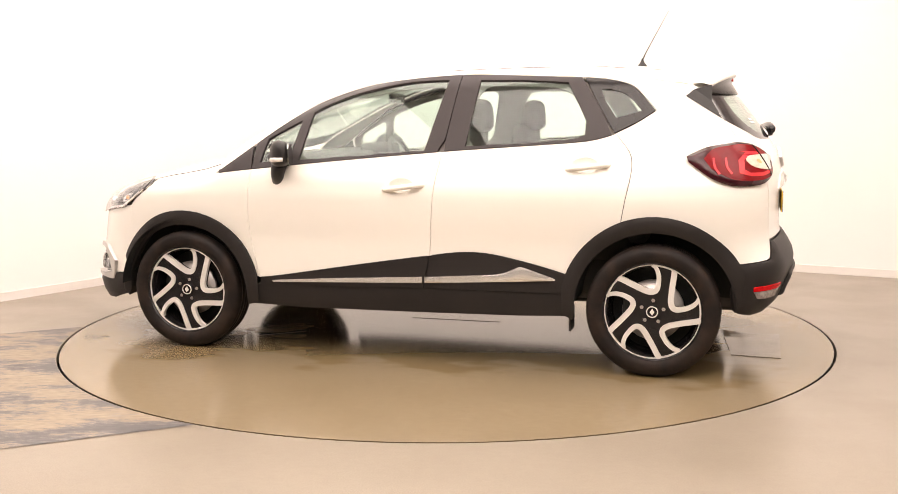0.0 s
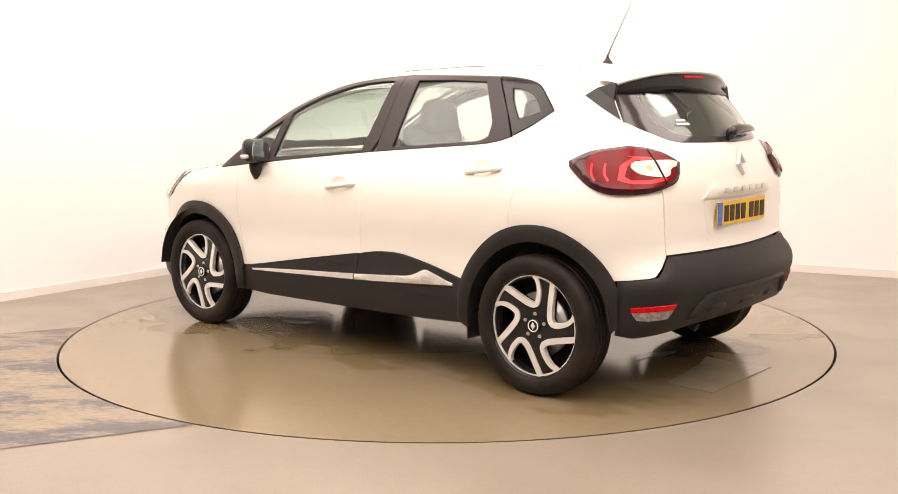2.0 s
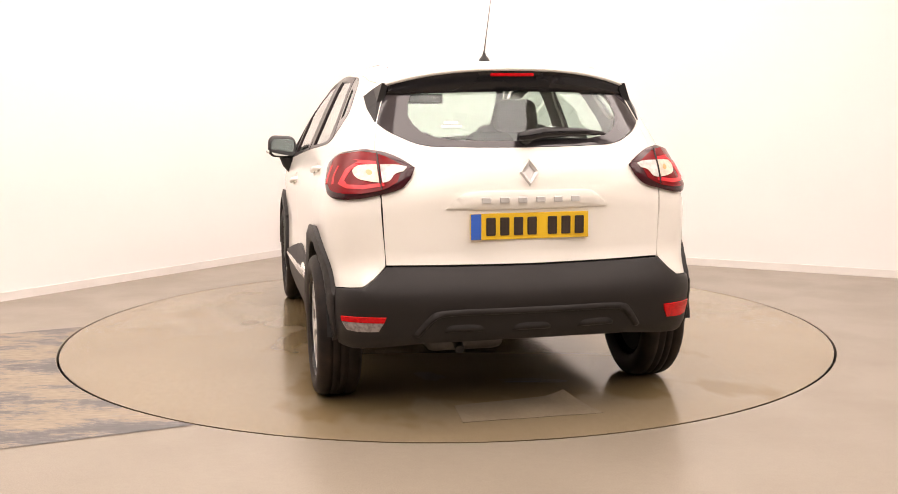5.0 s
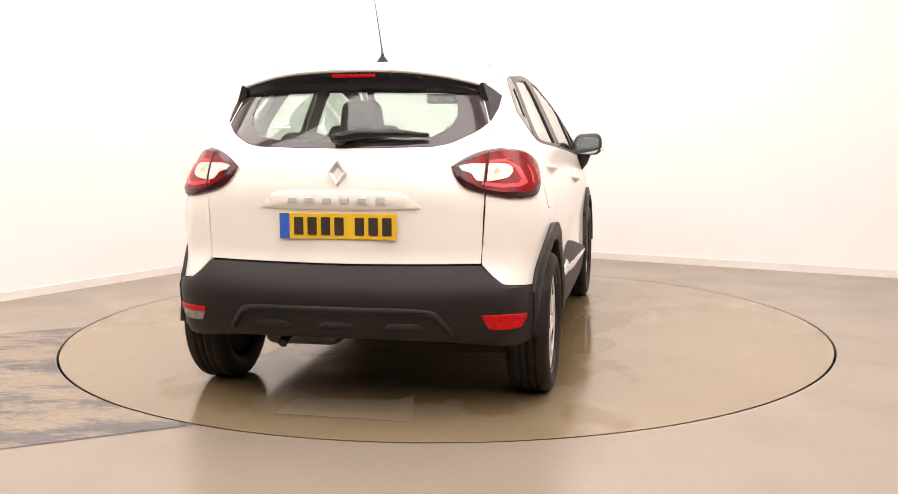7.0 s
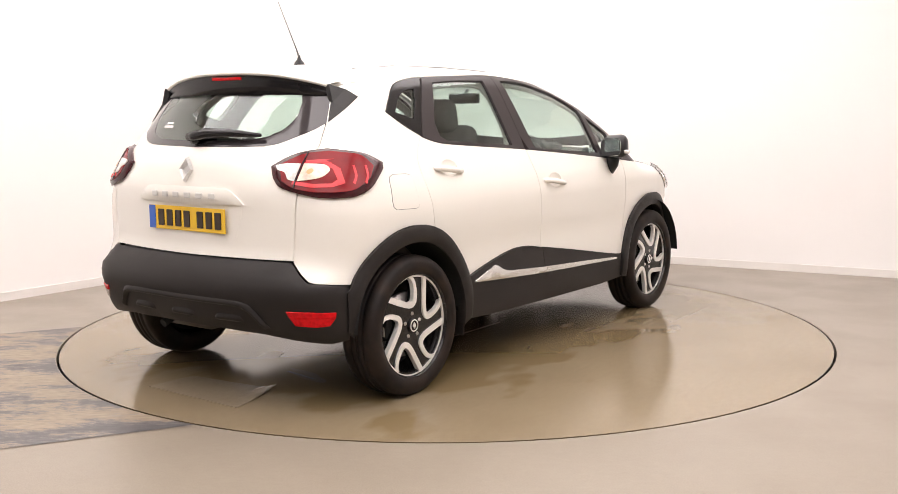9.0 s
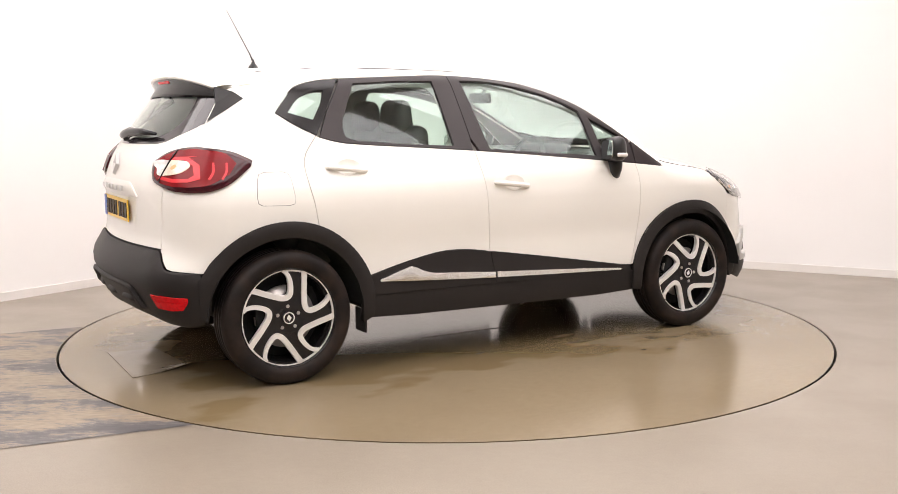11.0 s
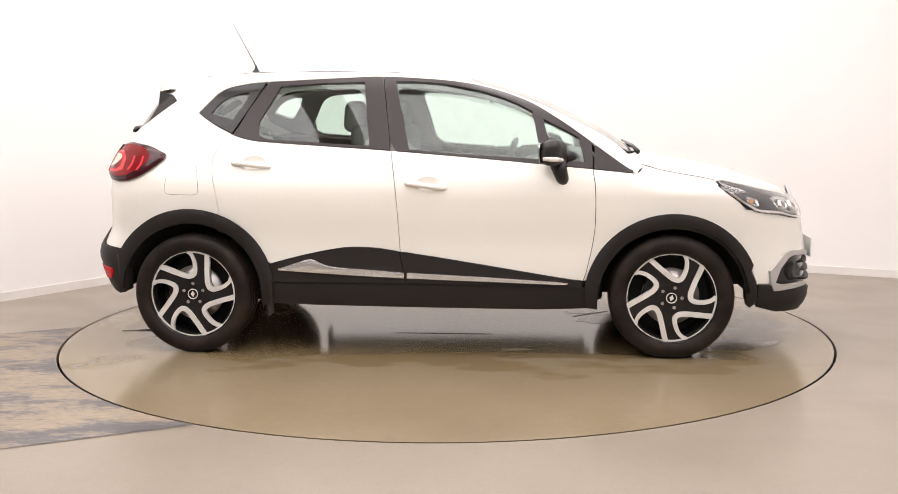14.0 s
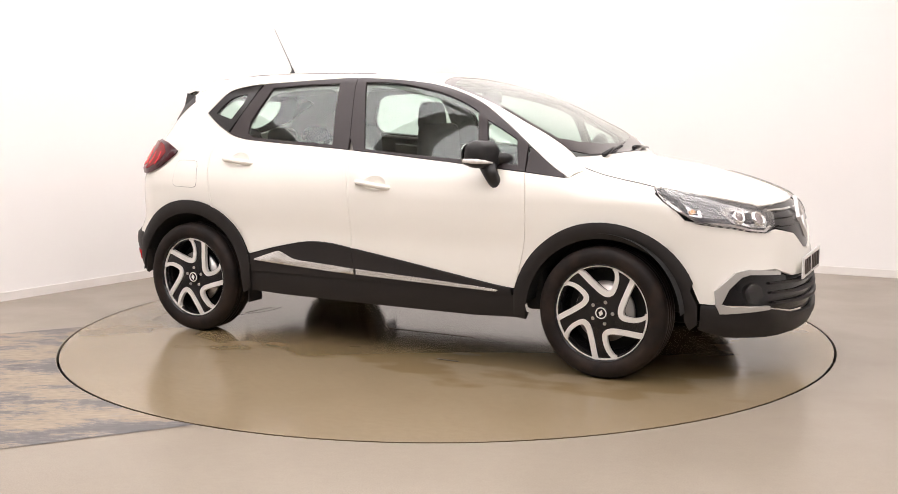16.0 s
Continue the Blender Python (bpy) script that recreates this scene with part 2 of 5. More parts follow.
def studio():
    # floor: one sheet with a round hole for the turntable
    n = 128
    inner = [(math.cos(2 * math.pi * i / n) * (RING + 0.014), math.sin(2 * math.pi * i / n) * (RING + 0.014), 0) for i in range(n)]
    outer = [(math.cos(2 * math.pi * i / n) * 14, math.sin(2 * math.pi * i / n) * 14, 0) for i in range(n)]
    lip = [(x, y, -0.12) for x, y, _ in inner]
    faces = [(i, n + i, n + (i + 1) % n, (i + 1) % n) for i in range(n)] + [(2 * n + i, i, (i + 1) % n, 2 * n + (i + 1) % n) for i in range(n)]
    tagged(mesh_object("floor", inner + outer + lip, faces, FLOOR), "tan resin studio floor, scuffed and slightly glossy", "floor", kind="structure")
    pit = mesh_object("turntable_pit", [(-3, -3, -0.12), (3, -3, -0.12), (3, 3, -0.12), (-3, 3, -0.12)], [(0, 1, 2, 3)], DARK)
    tagged(pit, "dark pit under the turntable", "pit", kind="structure")
    # the two white walls meet in a rounded corner
    a, c, d = Vector(LEFT_END), Vector(CORNER), Vector(RIGHT_END)
    u, w = (a - c).normalized(), (d - c).normalized()
    half = u.angle(w) / 2
    reach = BEND / math.tan(half)
    middle = c + (u + w).normalized() * (BEND / math.sin(half))
    p0, p1 = c + u * reach, c + w * reach
    t0 = math.atan2(*(p0 - middle).yx)
    t1 = math.atan2(*(p1 - middle).yx)
    while t1 > t0:
        t1 -= 2 * math.pi
    bend = [middle + Vector((math.cos(t0 + (t1 - t0) * i / 60), math.sin(t0 + (t1 - t0) * i / 60))) * BEND for i in range(61)]
    runs = (("wall_west", [a, bend[0]]), ("wall_corner", bend), ("wall_north", [bend[-1], d]), ("wall_east", [d, Vector(BACK_RIGHT)]),
            ("wall_south", [Vector(BACK_RIGHT), Vector(BACK_LEFT)]), ("wall_southwest", [Vector(BACK_LEFT), a]))
    for name, line in runs:
        dark = name in ("wall_south", "wall_southwest")
        for what, thick, high, mat, inset in ((name, 0.12, HIGH, BACK if dark else WALL, 0.0), ("baseboard", 0.012, 0.062, SKIRT, 0.0135)):
            v, f = [], []
            for k, p in enumerate(line):
                way = (line[min(k + 1, len(line) - 1)] - line[max(k - 1, 0)]).normalized()
                out = Vector((-way.y, way.x))
                q0, q1 = p - out * inset, p - out * inset + out * thick
                v += [(*q0, 0), (*q1, 0), (*q1, high), (*q0, high)]
                if k:
                    o = 4 * k
                    f += [(o - 4 + e, o + e, o + (e + 1) % 4, o - 4 + (e + 1) % 4) for e in range(4)]
            f += [(0, 1, 2, 3), tuple(len(v) - 4 + e for e in (3, 2, 1, 0))]
            ob = mesh_object(what, v, f, mat, smooth=False)
            if what == name:
                tagged(ob, "plain dark grey wall" if dark else "plain white painted studio wall", "wall", kind="structure")
            else:
                tagged(ob, "low white skirting board along the wall", "skirting", kind="structure")
    v = [(x, y, HIGH + z) for z in (0, 0.15) for x, y in ((-9, -10), (9, -10), (9, 6), (-9, 6))]
    f = [(3, 2, 1, 0), (4, 5, 6, 7), (0, 1, 5, 4), (1, 2, 6, 5), (2, 3, 7, 6), (3, 0, 4, 7)]
    tagged(mesh_object("ceiling", v, f, WALL), "plain white studio ceiling", "ceiling", kind="structure")
    # scuffed strip where cars drive on
    way, across = Vector((0.918, 0.396, 0)), Vector((-0.396, 0.918, 0))
    near, far = Vector((-1.08, -2.0, 0)), Vector((-2.26, 0.05, 0))
    arc = []
    a0, a1 = math.atan2(near.y, near.x), math.atan2(far.y, far.x) - 2 * math.pi
    for i in range(33):
        a = a0 + (a1 - a0) * i / 32
        arc.append((math.cos(a) * (RING + 0.018), math.sin(a) * (RING + 0.018), 0.0025))
    ring = arc + [tuple(far - way * 4 + Vector((0, 0, 0.0025))), tuple(near - way * 4 + Vector((0, 0, 0.0025)))]
    tagged(mesh_object("floor_strip", ring, [tuple(range(len(ring)))], STRIP), "scuffed dark grey painted strip on the floor", "floor marking", kind="structure")


def ceiling_light():
    ob = tagged(new("ceiling_light"), "white ceiling light panel with a glowing diffuser", "ceiling light", "ceiling lights")
    frame_bm = box((2.58, 1.48, 0.06), (0, 0, -0.03), 0.008)
    part("frame", frame_bm, SKIRT, ob)
    glow = bpy.data.materials.new("light_diffuser")
    glow.use_nodes = True
    b = glow.node_tree.nodes["Principled BSDF"]
    b.inputs["Emission Color"].default_value = LAMP_TINT
    b.inputs["Emission Strength"].default_value = LAMP_POWER
    part("diffuser", box((2.50, 1.40, 0.012), (0, 0, -0.066), 0.003), glow, ob)
    return ob


studio()
first = ceiling_light()
rows = [(x, y) for y in (-6.2, -4.45, -2.7, -0.95) for x in (-2.9, 0.0, 2.9)] + [(-1.35, 0.8), (1.5, 0.8), (0.0, 2.4)]
first.matrix_basis = pose(*rows[0], HIGH)
for x, y in rows[1:]:
    copy_thing(first, pose(x, y, HIGH))

# ---- the car's skin: one smooth implicit form; x ahead of the rear axle, y to the car's left, z up ----
def curve_through(*pairs):
    """A smooth function through (a, b) pairs."""
    xs, ys = np.array(pairs, float).T
    d = np.diff(ys) / np.diff(xs)
    m = np.concatenate([[d[0]], np.where(d[1:] * d[:-1] > 0, 2 * d[1:] * d[:-1] / (d[1:] + d[:-1] + 1e-12), 0), [d[-1]]])

    def f(x):
        x = np.asarray(x, float)
        i = np.clip(np.searchsorted(xs, x) - 1, 0, len(xs) - 2)
        h = xs[i + 1] - xs[i]
        t = np.clip((x - xs[i]) / h, -0.6, 1.6)
        t2, t3 = t * t, t * t * t
        inside = (2 * t3 - 3 * t2 + 1) * ys[i] + (t3 - 2 * t2 + t) * h * m[i] + (3 * t2 - 2 * t3) * ys[i + 1] + (t3 - t2) * h * m[i + 1]
        return np.where(t < 0, ys[i] + t * h * m[i], np.where(t > 1, ys[i + 1] + (t - 1) * h * m[i + 1], inside))
    return f


# half width by height, and how it narrows towards the ends
WIDTH = curve_through((0.10, 0.79), (0.22, 0.825), (0.36, 0.845), (0.50, 0.842), (0.62, 0.838), (0.76, 0.848), (0.86, 0.850), (0.95, 0.836), (1.03, 0.805),
                      (1.12, 0.765), (1.34, 0.668), (1.48, 0.600), (1.60, 0.53))
NARROW = curve_through((-0.75, 0.905), (-0.45, 0.955), (-0.13, 0.995), (0.2, 1.0), (1.2, 1.0), (2.0, 0.992), (2.5, 0.971), (2.72, 0.946), (2.9, 0.903), (3.2, 0.828), (3.5, 0.76))
TOP = curve_through((-0.70, 1.44), (-0.33, 1.50), (-0.1, 1.53), (0.15, 1.555), (0.5, 1.566), (0.9, 1.562), (1.2, 1.55), (1.45, 1.52), (1.65, 1.475), (1.87, 1.405),
                    (2.11, 1.295), (2.29, 1.205), (2.45, 1.095), (2.6, 1.055), (2.8, 1.02), (3.0, 0.97), (3.2, 0.905), (3.34, 0.855), (3.5, 0.74))
CROWN = curve_through((-0.5, 0.12), (0.5, 0.09), (1.2, 0.09), (1.6, 0.11), (2.2, 0.12), (2.45, 0.16), (2.8, 0.14), (3.3, 0.2))
REAR = curve_through((0.20, -0.46), (0.30, -0.56), (0.38, -0.612), (0.46, -0.640), (0.525, -0.660), (0.545, -0.659), (0.672, -0.598), (0.72, -0.590), (0.85, -0.590), (0.96, -0.598), (1.06, -0.580),
                     (1.17, -0.525), (1.30, -0.43), (1.45, -0.315), (1.55, -0.24))
ROUND = curve_through((0.3, 0.17), (0.86, 0.180), (1.0, 0.245), (1.085, 0.305), (1.23, 0.37), (1.40, 0.38), (1.6, 0.38))
FRONT = curve_through((0.15, 3.38), (0.25, 3.445), (0.36, 3.47), (0.48, 3.455), (0.60, 3.435), (0.72, 3.415), (0.84, 3.36), (0.95, 3.24), (1.05, 3.1))


def smooth_max(a, b, k):
    h = np.maximum(k - np.abs(a - b), 0) / k
    return np.maximum(a, b) + h * h * k * 0.25


def skin(p):
    """Below 0 inside the body, above 0 outside."""
    x, y, z = p[..., 0], np.abs(p[..., 1]), p[..., 2]
    side = y - WIDTH(z) * NARROW(x)
    top = (z - (TOP(x) - CROWN(x) * y * y)) * 0.8
    rear = REAR(z) + ROUND(z) * y * y - x
    front = x - (FRONT(z) - 0.42 * y * y)
    return smooth_max(smooth_max(smooth_max(side, rear, 0.20), front, 0.22), top, 0.075)


def skin_normal(p):
    e = 1e-4
    n = np.stack([skin(p + np.array(d)) - skin(p - np.array(d)) for d in ((e, 0, 0), (0, e, 0), (0, 0, e))], -1)
    return n / np.linalg.norm(n, axis=-1, keepdims=True)


def onto_skin(start, way, reach=2.2, steps=88):
    """Where rays from start along way first enter the skin."""
    start, way = np.asarray(start, float), np.asarray(way, float)
    d = np.linspace(0, reach, steps + 1)
    first = np.argmax(skin(start[:, None] + way[:, None] * d[None, :, None]) < 0, axis=1)
    hi = np.where(first > 0, d[first], reach)
    lo = hi - reach / steps
    for _ in range(14):
        mid = (lo + hi) / 2
        inner = skin(start + way * mid[:, None]) < 0
        hi, lo = np.where(inner, mid, hi), np.where(inner, lo, mid)
    return start + way * hi[:, None]


# ---- panels cut from the skin ----
from mathutils import geometry as plane_geometry


def cast(points, make):
    p = np.array([make(*q)[0] for q in points], float)
    w = np.array([make(*q)[1] for q in points], float)
    return list(onto_skin(p, w))


def S(x, z):
    return onto_skin(np.array([[x, 1.6, z]]), np.array([[0, -1.0, 0]]))[0]


def R(y, z):
    return onto_skin(np.array([[-1.5, y, z]]), np.array([[1.0, 0, 0]]))[0]


def F(y, z):
    return onto_skin(np.array([[4.6, y, z]]), np.array([[-1.0, 0, 0]]))[0]


def T(x, y):
    return onto_skin(np.array([[x, y, 2.4]]), np.array([[0, 0, -1.0]]))[0]


def lift(points):
    return cast(points, lambda x, z: ((x, 1.6, z), (0, -1, 0)))


def bow(points, n=5):
    """A smooth curve through points in two or three dimensions."""
    p = [np.array(q, float) for q in points]
    p = [2 * p[0] - p[1]] + p + [2 * p[-1] - p[-2]]
    out = []
    for a, b, c, d in zip(p, p[1:], p[2:], p[3:]):
        for i in range(n):
            t = i / n
            out.append(0.5 * (2 * b + (c - a) * t + (2 * a - 5 * b + 4 * c - d) * t * t + (3 * b - 3 * c + d - a) * t ** 3))
    return out + [p[-2]]


def side_curve(*points, n=5):
    return lift(bow(points, n))


def rear_curve(*points, n=5):
    return cast(bow(points, n), lambda y, z: ((-1.5, y, z), (1, 0, 0)))


def inside(poly, p):
    x, y = poly[:, 0], poly[:, 1]
    x2, y2 = np.roll(x, -1), np.roll(y, -1)
    px, py = p[:, :1], p[:, 1:]
    cross = ((y > py) != (y2 > py)) & (px < (x2 - x) * (py - y) / np.where(y2 == y, 1e-9, y2 - y) + x)
    return cross.sum(1) % 2 == 1


def fill(loop, holes, h):
    """Triangles that fill a flat outline with holes, points about h apart."""
    verts, edges, polys = [], [], []
    for poly in [loop, *holes]:
        poly = np.array(poly, float)
        pts = []
        for a, b in zip(poly, np.roll(poly, -1, 0)):
            k = max(1, int(np.ceil(np.linalg.norm(b - a) / h)))
            if np.linalg.norm(b - a) > 1e-5:
                pts += [a + (b - a) * i / k for i in range(k)]
        base = len(verts)
        verts += pts
        edges += [(base + i, base + (i + 1) % len(pts)) for i in range(len(pts))]
        polys.append(np.array(pts))
    lo, hi = polys[0].min(0), polys[0].max(0)
    gx, gy = np.meshgrid(np.arange(lo[0] + h / 2, hi[0], h), np.arange(lo[1] + h / 2, hi[1], h))
    grid = np.stack([gx.ravel(), gy.ravel()], -1)
    if len(grid):
        keep = inside(polys[0], grid)
        for q in polys[1:]:
            keep &= ~inside(q, grid)
        edge_points = np.concatenate(polys)
        grid = grid[keep]
        if len(grid):
            near = np.min(np.linalg.norm(grid[:, None] - edge_points[None], axis=-1), axis=1)
            verts += list(grid[near > h * 0.35])
    out = plane_geometry.delaunay_2d_cdt([Vector(v) for v in verts], edges, [], 0, 1e-6)
    v2 = np.array([tuple(v) for v in out[0]])
    tris = np.array([f for f in out[2] if len(f) == 3])
    mid = v2[tris].mean(1)
    keep = inside(polys[0], mid)
    for q in polys[1:]:
        keep &= ~inside(q, mid)
    return v2, tris[keep]


def to_flat(mode, p):
    p = np.asarray(p, float)
    if mode == "side":
        return p[:, [0, 2]]
    if mode in ("rear", "front"):
        return p[:, [1, 2]]
    if mode == "top":
        return p[:, [0, 1]]
    a = np.arctan2(p[:, 1], (p[:, 0] - mode) * (1 if mode > 1.5 else -1))
    return np.stack([a * 0.8, p[:, 2]], -1)


def to_skin(mode, uv):
    u, v = uv[:, 0], uv[:, 1]
    o = np.zeros_like(u)
    if mode == "side":
        return onto_skin(np.stack([u, o + 1.6, v], -1), np.stack([o, o - 1, o], -1))
    if mode == "rear":
        return onto_skin(np.stack([o - 1.5, u, v], -1), np.stack([o + 1, o, o], -1))
    if mode == "front":
        return onto_skin(np.stack([o + 4.6, u, v], -1), np.stack([o - 1, o, o], -1))
    if mode == "top":
        return onto_skin(np.stack([u, v, o + 2.4], -1), np.stack([o, o, o - 1], -1))
    sign = 1 if mode > 1.5 else -1
    c, s = np.cos(u / 0.8) * sign, np.sin(u / 0.8)
    return onto_skin(np.stack([mode + 1.8 * c, 1.8 * s, v], -1), np.stack([-c, -s, o], -1))


def shell(name, outer, normals, tris, thick, mat, parent, flip=False, label=""):
    """A solid plate: outer face, inner face and rim, with the skin's own normals."""
    n = len(outer)
    if flip:
        outer, normals = outer * [1, -1, 1], normals * [1, -1, 1]
    a, b, c = outer[tris[0]]
    tris = np.array(tris)
    turn = np.einsum("ij,ij->i", np.cross(outer[tris[:, 1]] - outer[tris[:, 0]], outer[tris[:, 2]] - outer[tris[:, 0]]), normals[tris[:, 0]]) < 0
    tris[turn] = tris[turn][:, ::-1]
    count = {}
    for t in tris:
        for i in range(3):
            e = (t[i], t[(i + 1) % 3])
            count[e] = count.get(e, 0) + 1
    rim = [e for e in count if (e[1], e[0]) not in count]
    inner = outer - normals * thick
    verts, norms = [*outer, *inner], [*normals, *(-normals)]
    faces = [tuple(t) for t in tris] + [tuple(t[::-1] + n) for t in tris]
    for i, j in rim:
        k = len(verts)
        w = np.cross(outer[j] - outer[i], normals[i])
        w = w / (np.linalg.norm(w) + 1e-12)
        verts += [outer[i], outer[j], inner[j], inner[i]]
        norms += [w * 0.8 + normals[i] * 0.6, w * 0.8 + normals[j] * 0.6, w, w]
        faces.append((k + 1, k, k + 3, k + 2))
    me = bpy.data.meshes.new(name)
    me.from_pydata([tuple(v) for v in verts], [], [tuple(int(i) for i in f) for f in faces])
    me.materials.append(mat)
    me.polygons.foreach_set("use_smooth", [True] * len(me.polygons))
    me.update()
    me.normals_split_custom_set_from_vertices([tuple(v / (np.linalg.norm(v) + 1e-12)) for v in norms])
    ob = new(name, me)
    ob.parent = parent
    return tagged(ob, label) if label else ob


def panel(name, outline, mode, mat, parent, off=0.0, thick=0.010, holes=(), h=0.05, flip=False, label="", crown=0.0, soft=0.03):
    """A plate that follows the skin inside an outline of skin points."""
    flat, tris = fill(to_flat(mode, outline), [to_flat(mode, q) for q in holes], h)
    p = to_skin(mode, flat)
    n = skin_normal(p)
    rise = off
    if crown:
        edge = np.asarray(to_flat(mode, outline))
        a, b = edge, np.roll(edge, -1, 0)
        ab = b - a
        t = np.clip(np.einsum("nkj,kj->nk", flat[:, None] - a[None], ab) / (np.einsum("kj,kj->k", ab, ab) + 1e-12), 0, 1)
        d = np.min(np.linalg.norm(flat[:, None] - (a[None] + t[..., None] * ab[None]), axis=-1), axis=1)
        rise = (off + crown * np.sin(np.minimum(1, d / soft) * math.pi / 2))[:, None]
    p = p + n * rise
    if crown:
        face = np.cross(p[tris[:, 1]] - p[tris[:, 0]], p[tris[:, 2]] - p[tris[:, 0]])
        face *= np.where(np.einsum("ij,ij->i", face, n[tris[:, 0]]) < 0, -1, 1)[:, None]
        total = np.zeros_like(p)
        for k in range(3):
            np.add.at(total, tris[:, k], face)
        n = total / (np.linalg.norm(total, axis=1, keepdims=True) + 1e-12)
    return shell(name, p, n, tris, thick, mat, parent, flip, label)


def pull(points, centre, by):
    """An outline drawn in towards its middle by some metres."""
    p = np.array(points)
    c = np.array(centre)
    d = c - p
    return list(p + d / np.linalg.norm(d, axis=1, keepdims=True) * by)


# ---- lines of the car's side ----
B_LINE = ((1.05, 1.505), (1.11, 1.107), (1.14, 0.907), (1.156, 0.693), (1.163, 0.569))
B_LOW = ((1.163, 0.569), (1.172, 0.51), (1.193, 0.43))
REAR_EDGE = ((0.219, 1.200), (0.150, 1.117), (0.131, 1.054), (0.138, 0.97), (0.156, 0.884), (0.178, 0.759))
FRONT_EDGE = ((2.187, 1.009), (2.201, 0.898), (2.199, 0.683), (2.164, 0.497), (2.142, 0.42))
BELT = ((0.219, 1.196), (0.325, 1.167), (0.478, 1.150), (1.10, 1.107), (1.703, 1.055), (2.169, 1.010))
TIP_LOW = ((2.169, 1.010), (2.33, 0.993), (2.40, 0.985))
DLO_TOP = ((0.383, 1.486), (0.776, 1.503), (1.055, 1.510), (1.404, 1.486), (1.624, 1.448), (1.843, 1.371), (2.028, 1.261), (2.18, 1.152), (2.316, 1.053), (2.412, 0.990))
CLAD_TOP = ((0.437, 0.498), (0.628, 0.548), (0.843, 0.590), (1.000, 0.593), (1.163, 0.572), (1.547, 0.513), (2.010, 0.437), (2.142, 0.420))


def part_of(curve, a, b, n=5):
    """The points of a smooth side line with a <= x <= b."""
    pts = [q for q in bow(curve, n * 3) if a - 1e-6 <= q[0] <= b + 1e-6]
    return pts


def arch(x, r, z, a0, a1, n=20):
    return [(x + math.cos(math.radians(a0 + (a1 - a0) * i / n)) * r, z + math.sin(math.radians(a0 + (a1 - a0) * i / n)) * r) for i in range(n + 1)]


REAR_ARCH = dict(x=0.010, r=0.462, z=0.335)
FRONT_ARCH = dict(x=2.606, r=0.462, z=0.312)
car = tagged(new("car"), "cream-white compact hatchback with black plastic cladding and roof aerial", "car")


def sides(build):
    for flip in (False, True):
        build(flip)


G = 0.0022


def cup_outline(x, z):
    return lift([(x + 0.012 + 0.068 * math.cos(a), z + 0.008 + 0.040 * math.sin(a)) for a in (2 * math.pi * i / 28 for i in range(28))])


def doors(flip):
    # front door
    front = [np.array(q) + (-G, 0) for q in bow(FRONT_EDGE)]
    b_line = [np.array(q) + (G, 0) for q in bow(B_LINE) if q[1] < 1.103]
    clad = [q for q in part_of(CLAD_TOP, 1.163 + G, 2.142 - G)]
    belt = [(1.1125, 1.1055)] + part_of(BELT, 1.12, 2.18)
    outline = lift(belt + front + clad[::-1] + b_line[::-1])
    door = panel("front_door", outline, "side", PAINT, car, 0, 0.02, [cup_outline(1.305, 0.925)], flip=flip)
    low = part_of(CLAD_TOP, 1.20, 2.13)
    b_low = [np.array(q) + (G, 0) for q in bow(B_LOW)]
    outline = lift([q - (0, 0.004) for q in low][::-1] + b_low + [(1.193 + G, 0.40), (2.135, 0.385)])
    panel("door_cladding", outline, "side", BLACK, door, 0.012, 0.03, flip=flip, h=0.04, label="black textured plastic door cladding")
    strip = bow(((1.200, 0.458), (1.701, 0.432), (2.03, 0.410), (2.056, 0.403))) + bow(((2.05, 0.398), (1.701, 0.410), (1.200, 0.428)))
    panel("trim_strip", lift(strip), "side", BRIGHT_TRIM, door, 0.019, 0.014, flip=flip, h=0.04, label="bright metal trim strip")
    # rear door
    rear = [np.array(q) + (G, 0) for q in bow(REAR_EDGE)]
    b_line = [np.array(q) + (-G, 0) for q in bow(B_LINE) if q[1] < 1.103]
    belt = part_of(BELT, 0.225, 1.10) + [(1.1080, 1.1058)]
    ring = [q for q in arch(**REAR_ARCH, a0=66, a1=20) if q[0] > 0.185 and q[1] > 0.50]
    clad = part_of(CLAD_TOP, 0.447, 1.158)
    outline = lift(belt + b_line + clad[::-1] + ring[::-1] + rear[::-1])
    door = panel("rear_door", outline, "side", PAINT, car, 0, 0.02, [cup_outline(0.350, 1.036)], flip=flip)
    b_low = [np.array(q) + (-G, 0) for q in bow(B_LOW)]
    outline = lift([q - (0, 0.004) for q in clad] + b_low + [(1.19 - G, 0.40), (0.452, 0.40)])
    panel("door_cladding", outline, "side", BLACK, door, 0.012, 0.03, flip=flip, h=0.04, label="black textured plastic door cladding")
    strip = bow(((0.498, 0.474), (0.60, 0.508), (0.673, 0.530))) + bow(((0.70, 0.522), (0.78, 0.490), (0.90, 0.478), (1.185, 0.459))) + bow(((1.185, 0.428), (0.80, 0.448), (0.498, 0.466)))
    panel("trim_strip", lift(strip), "side", BRIGHT_TRIM, door, 0.022, 0.018, flip=flip, h=0.03, label="bright metal trim strip that swells towards the back", crown=0.006)
    for x, z, tilt in ((1.305, 0.925, -4.5), (0.350, 1.036, -3.5)):
        handle(flip, x, z, tilt)


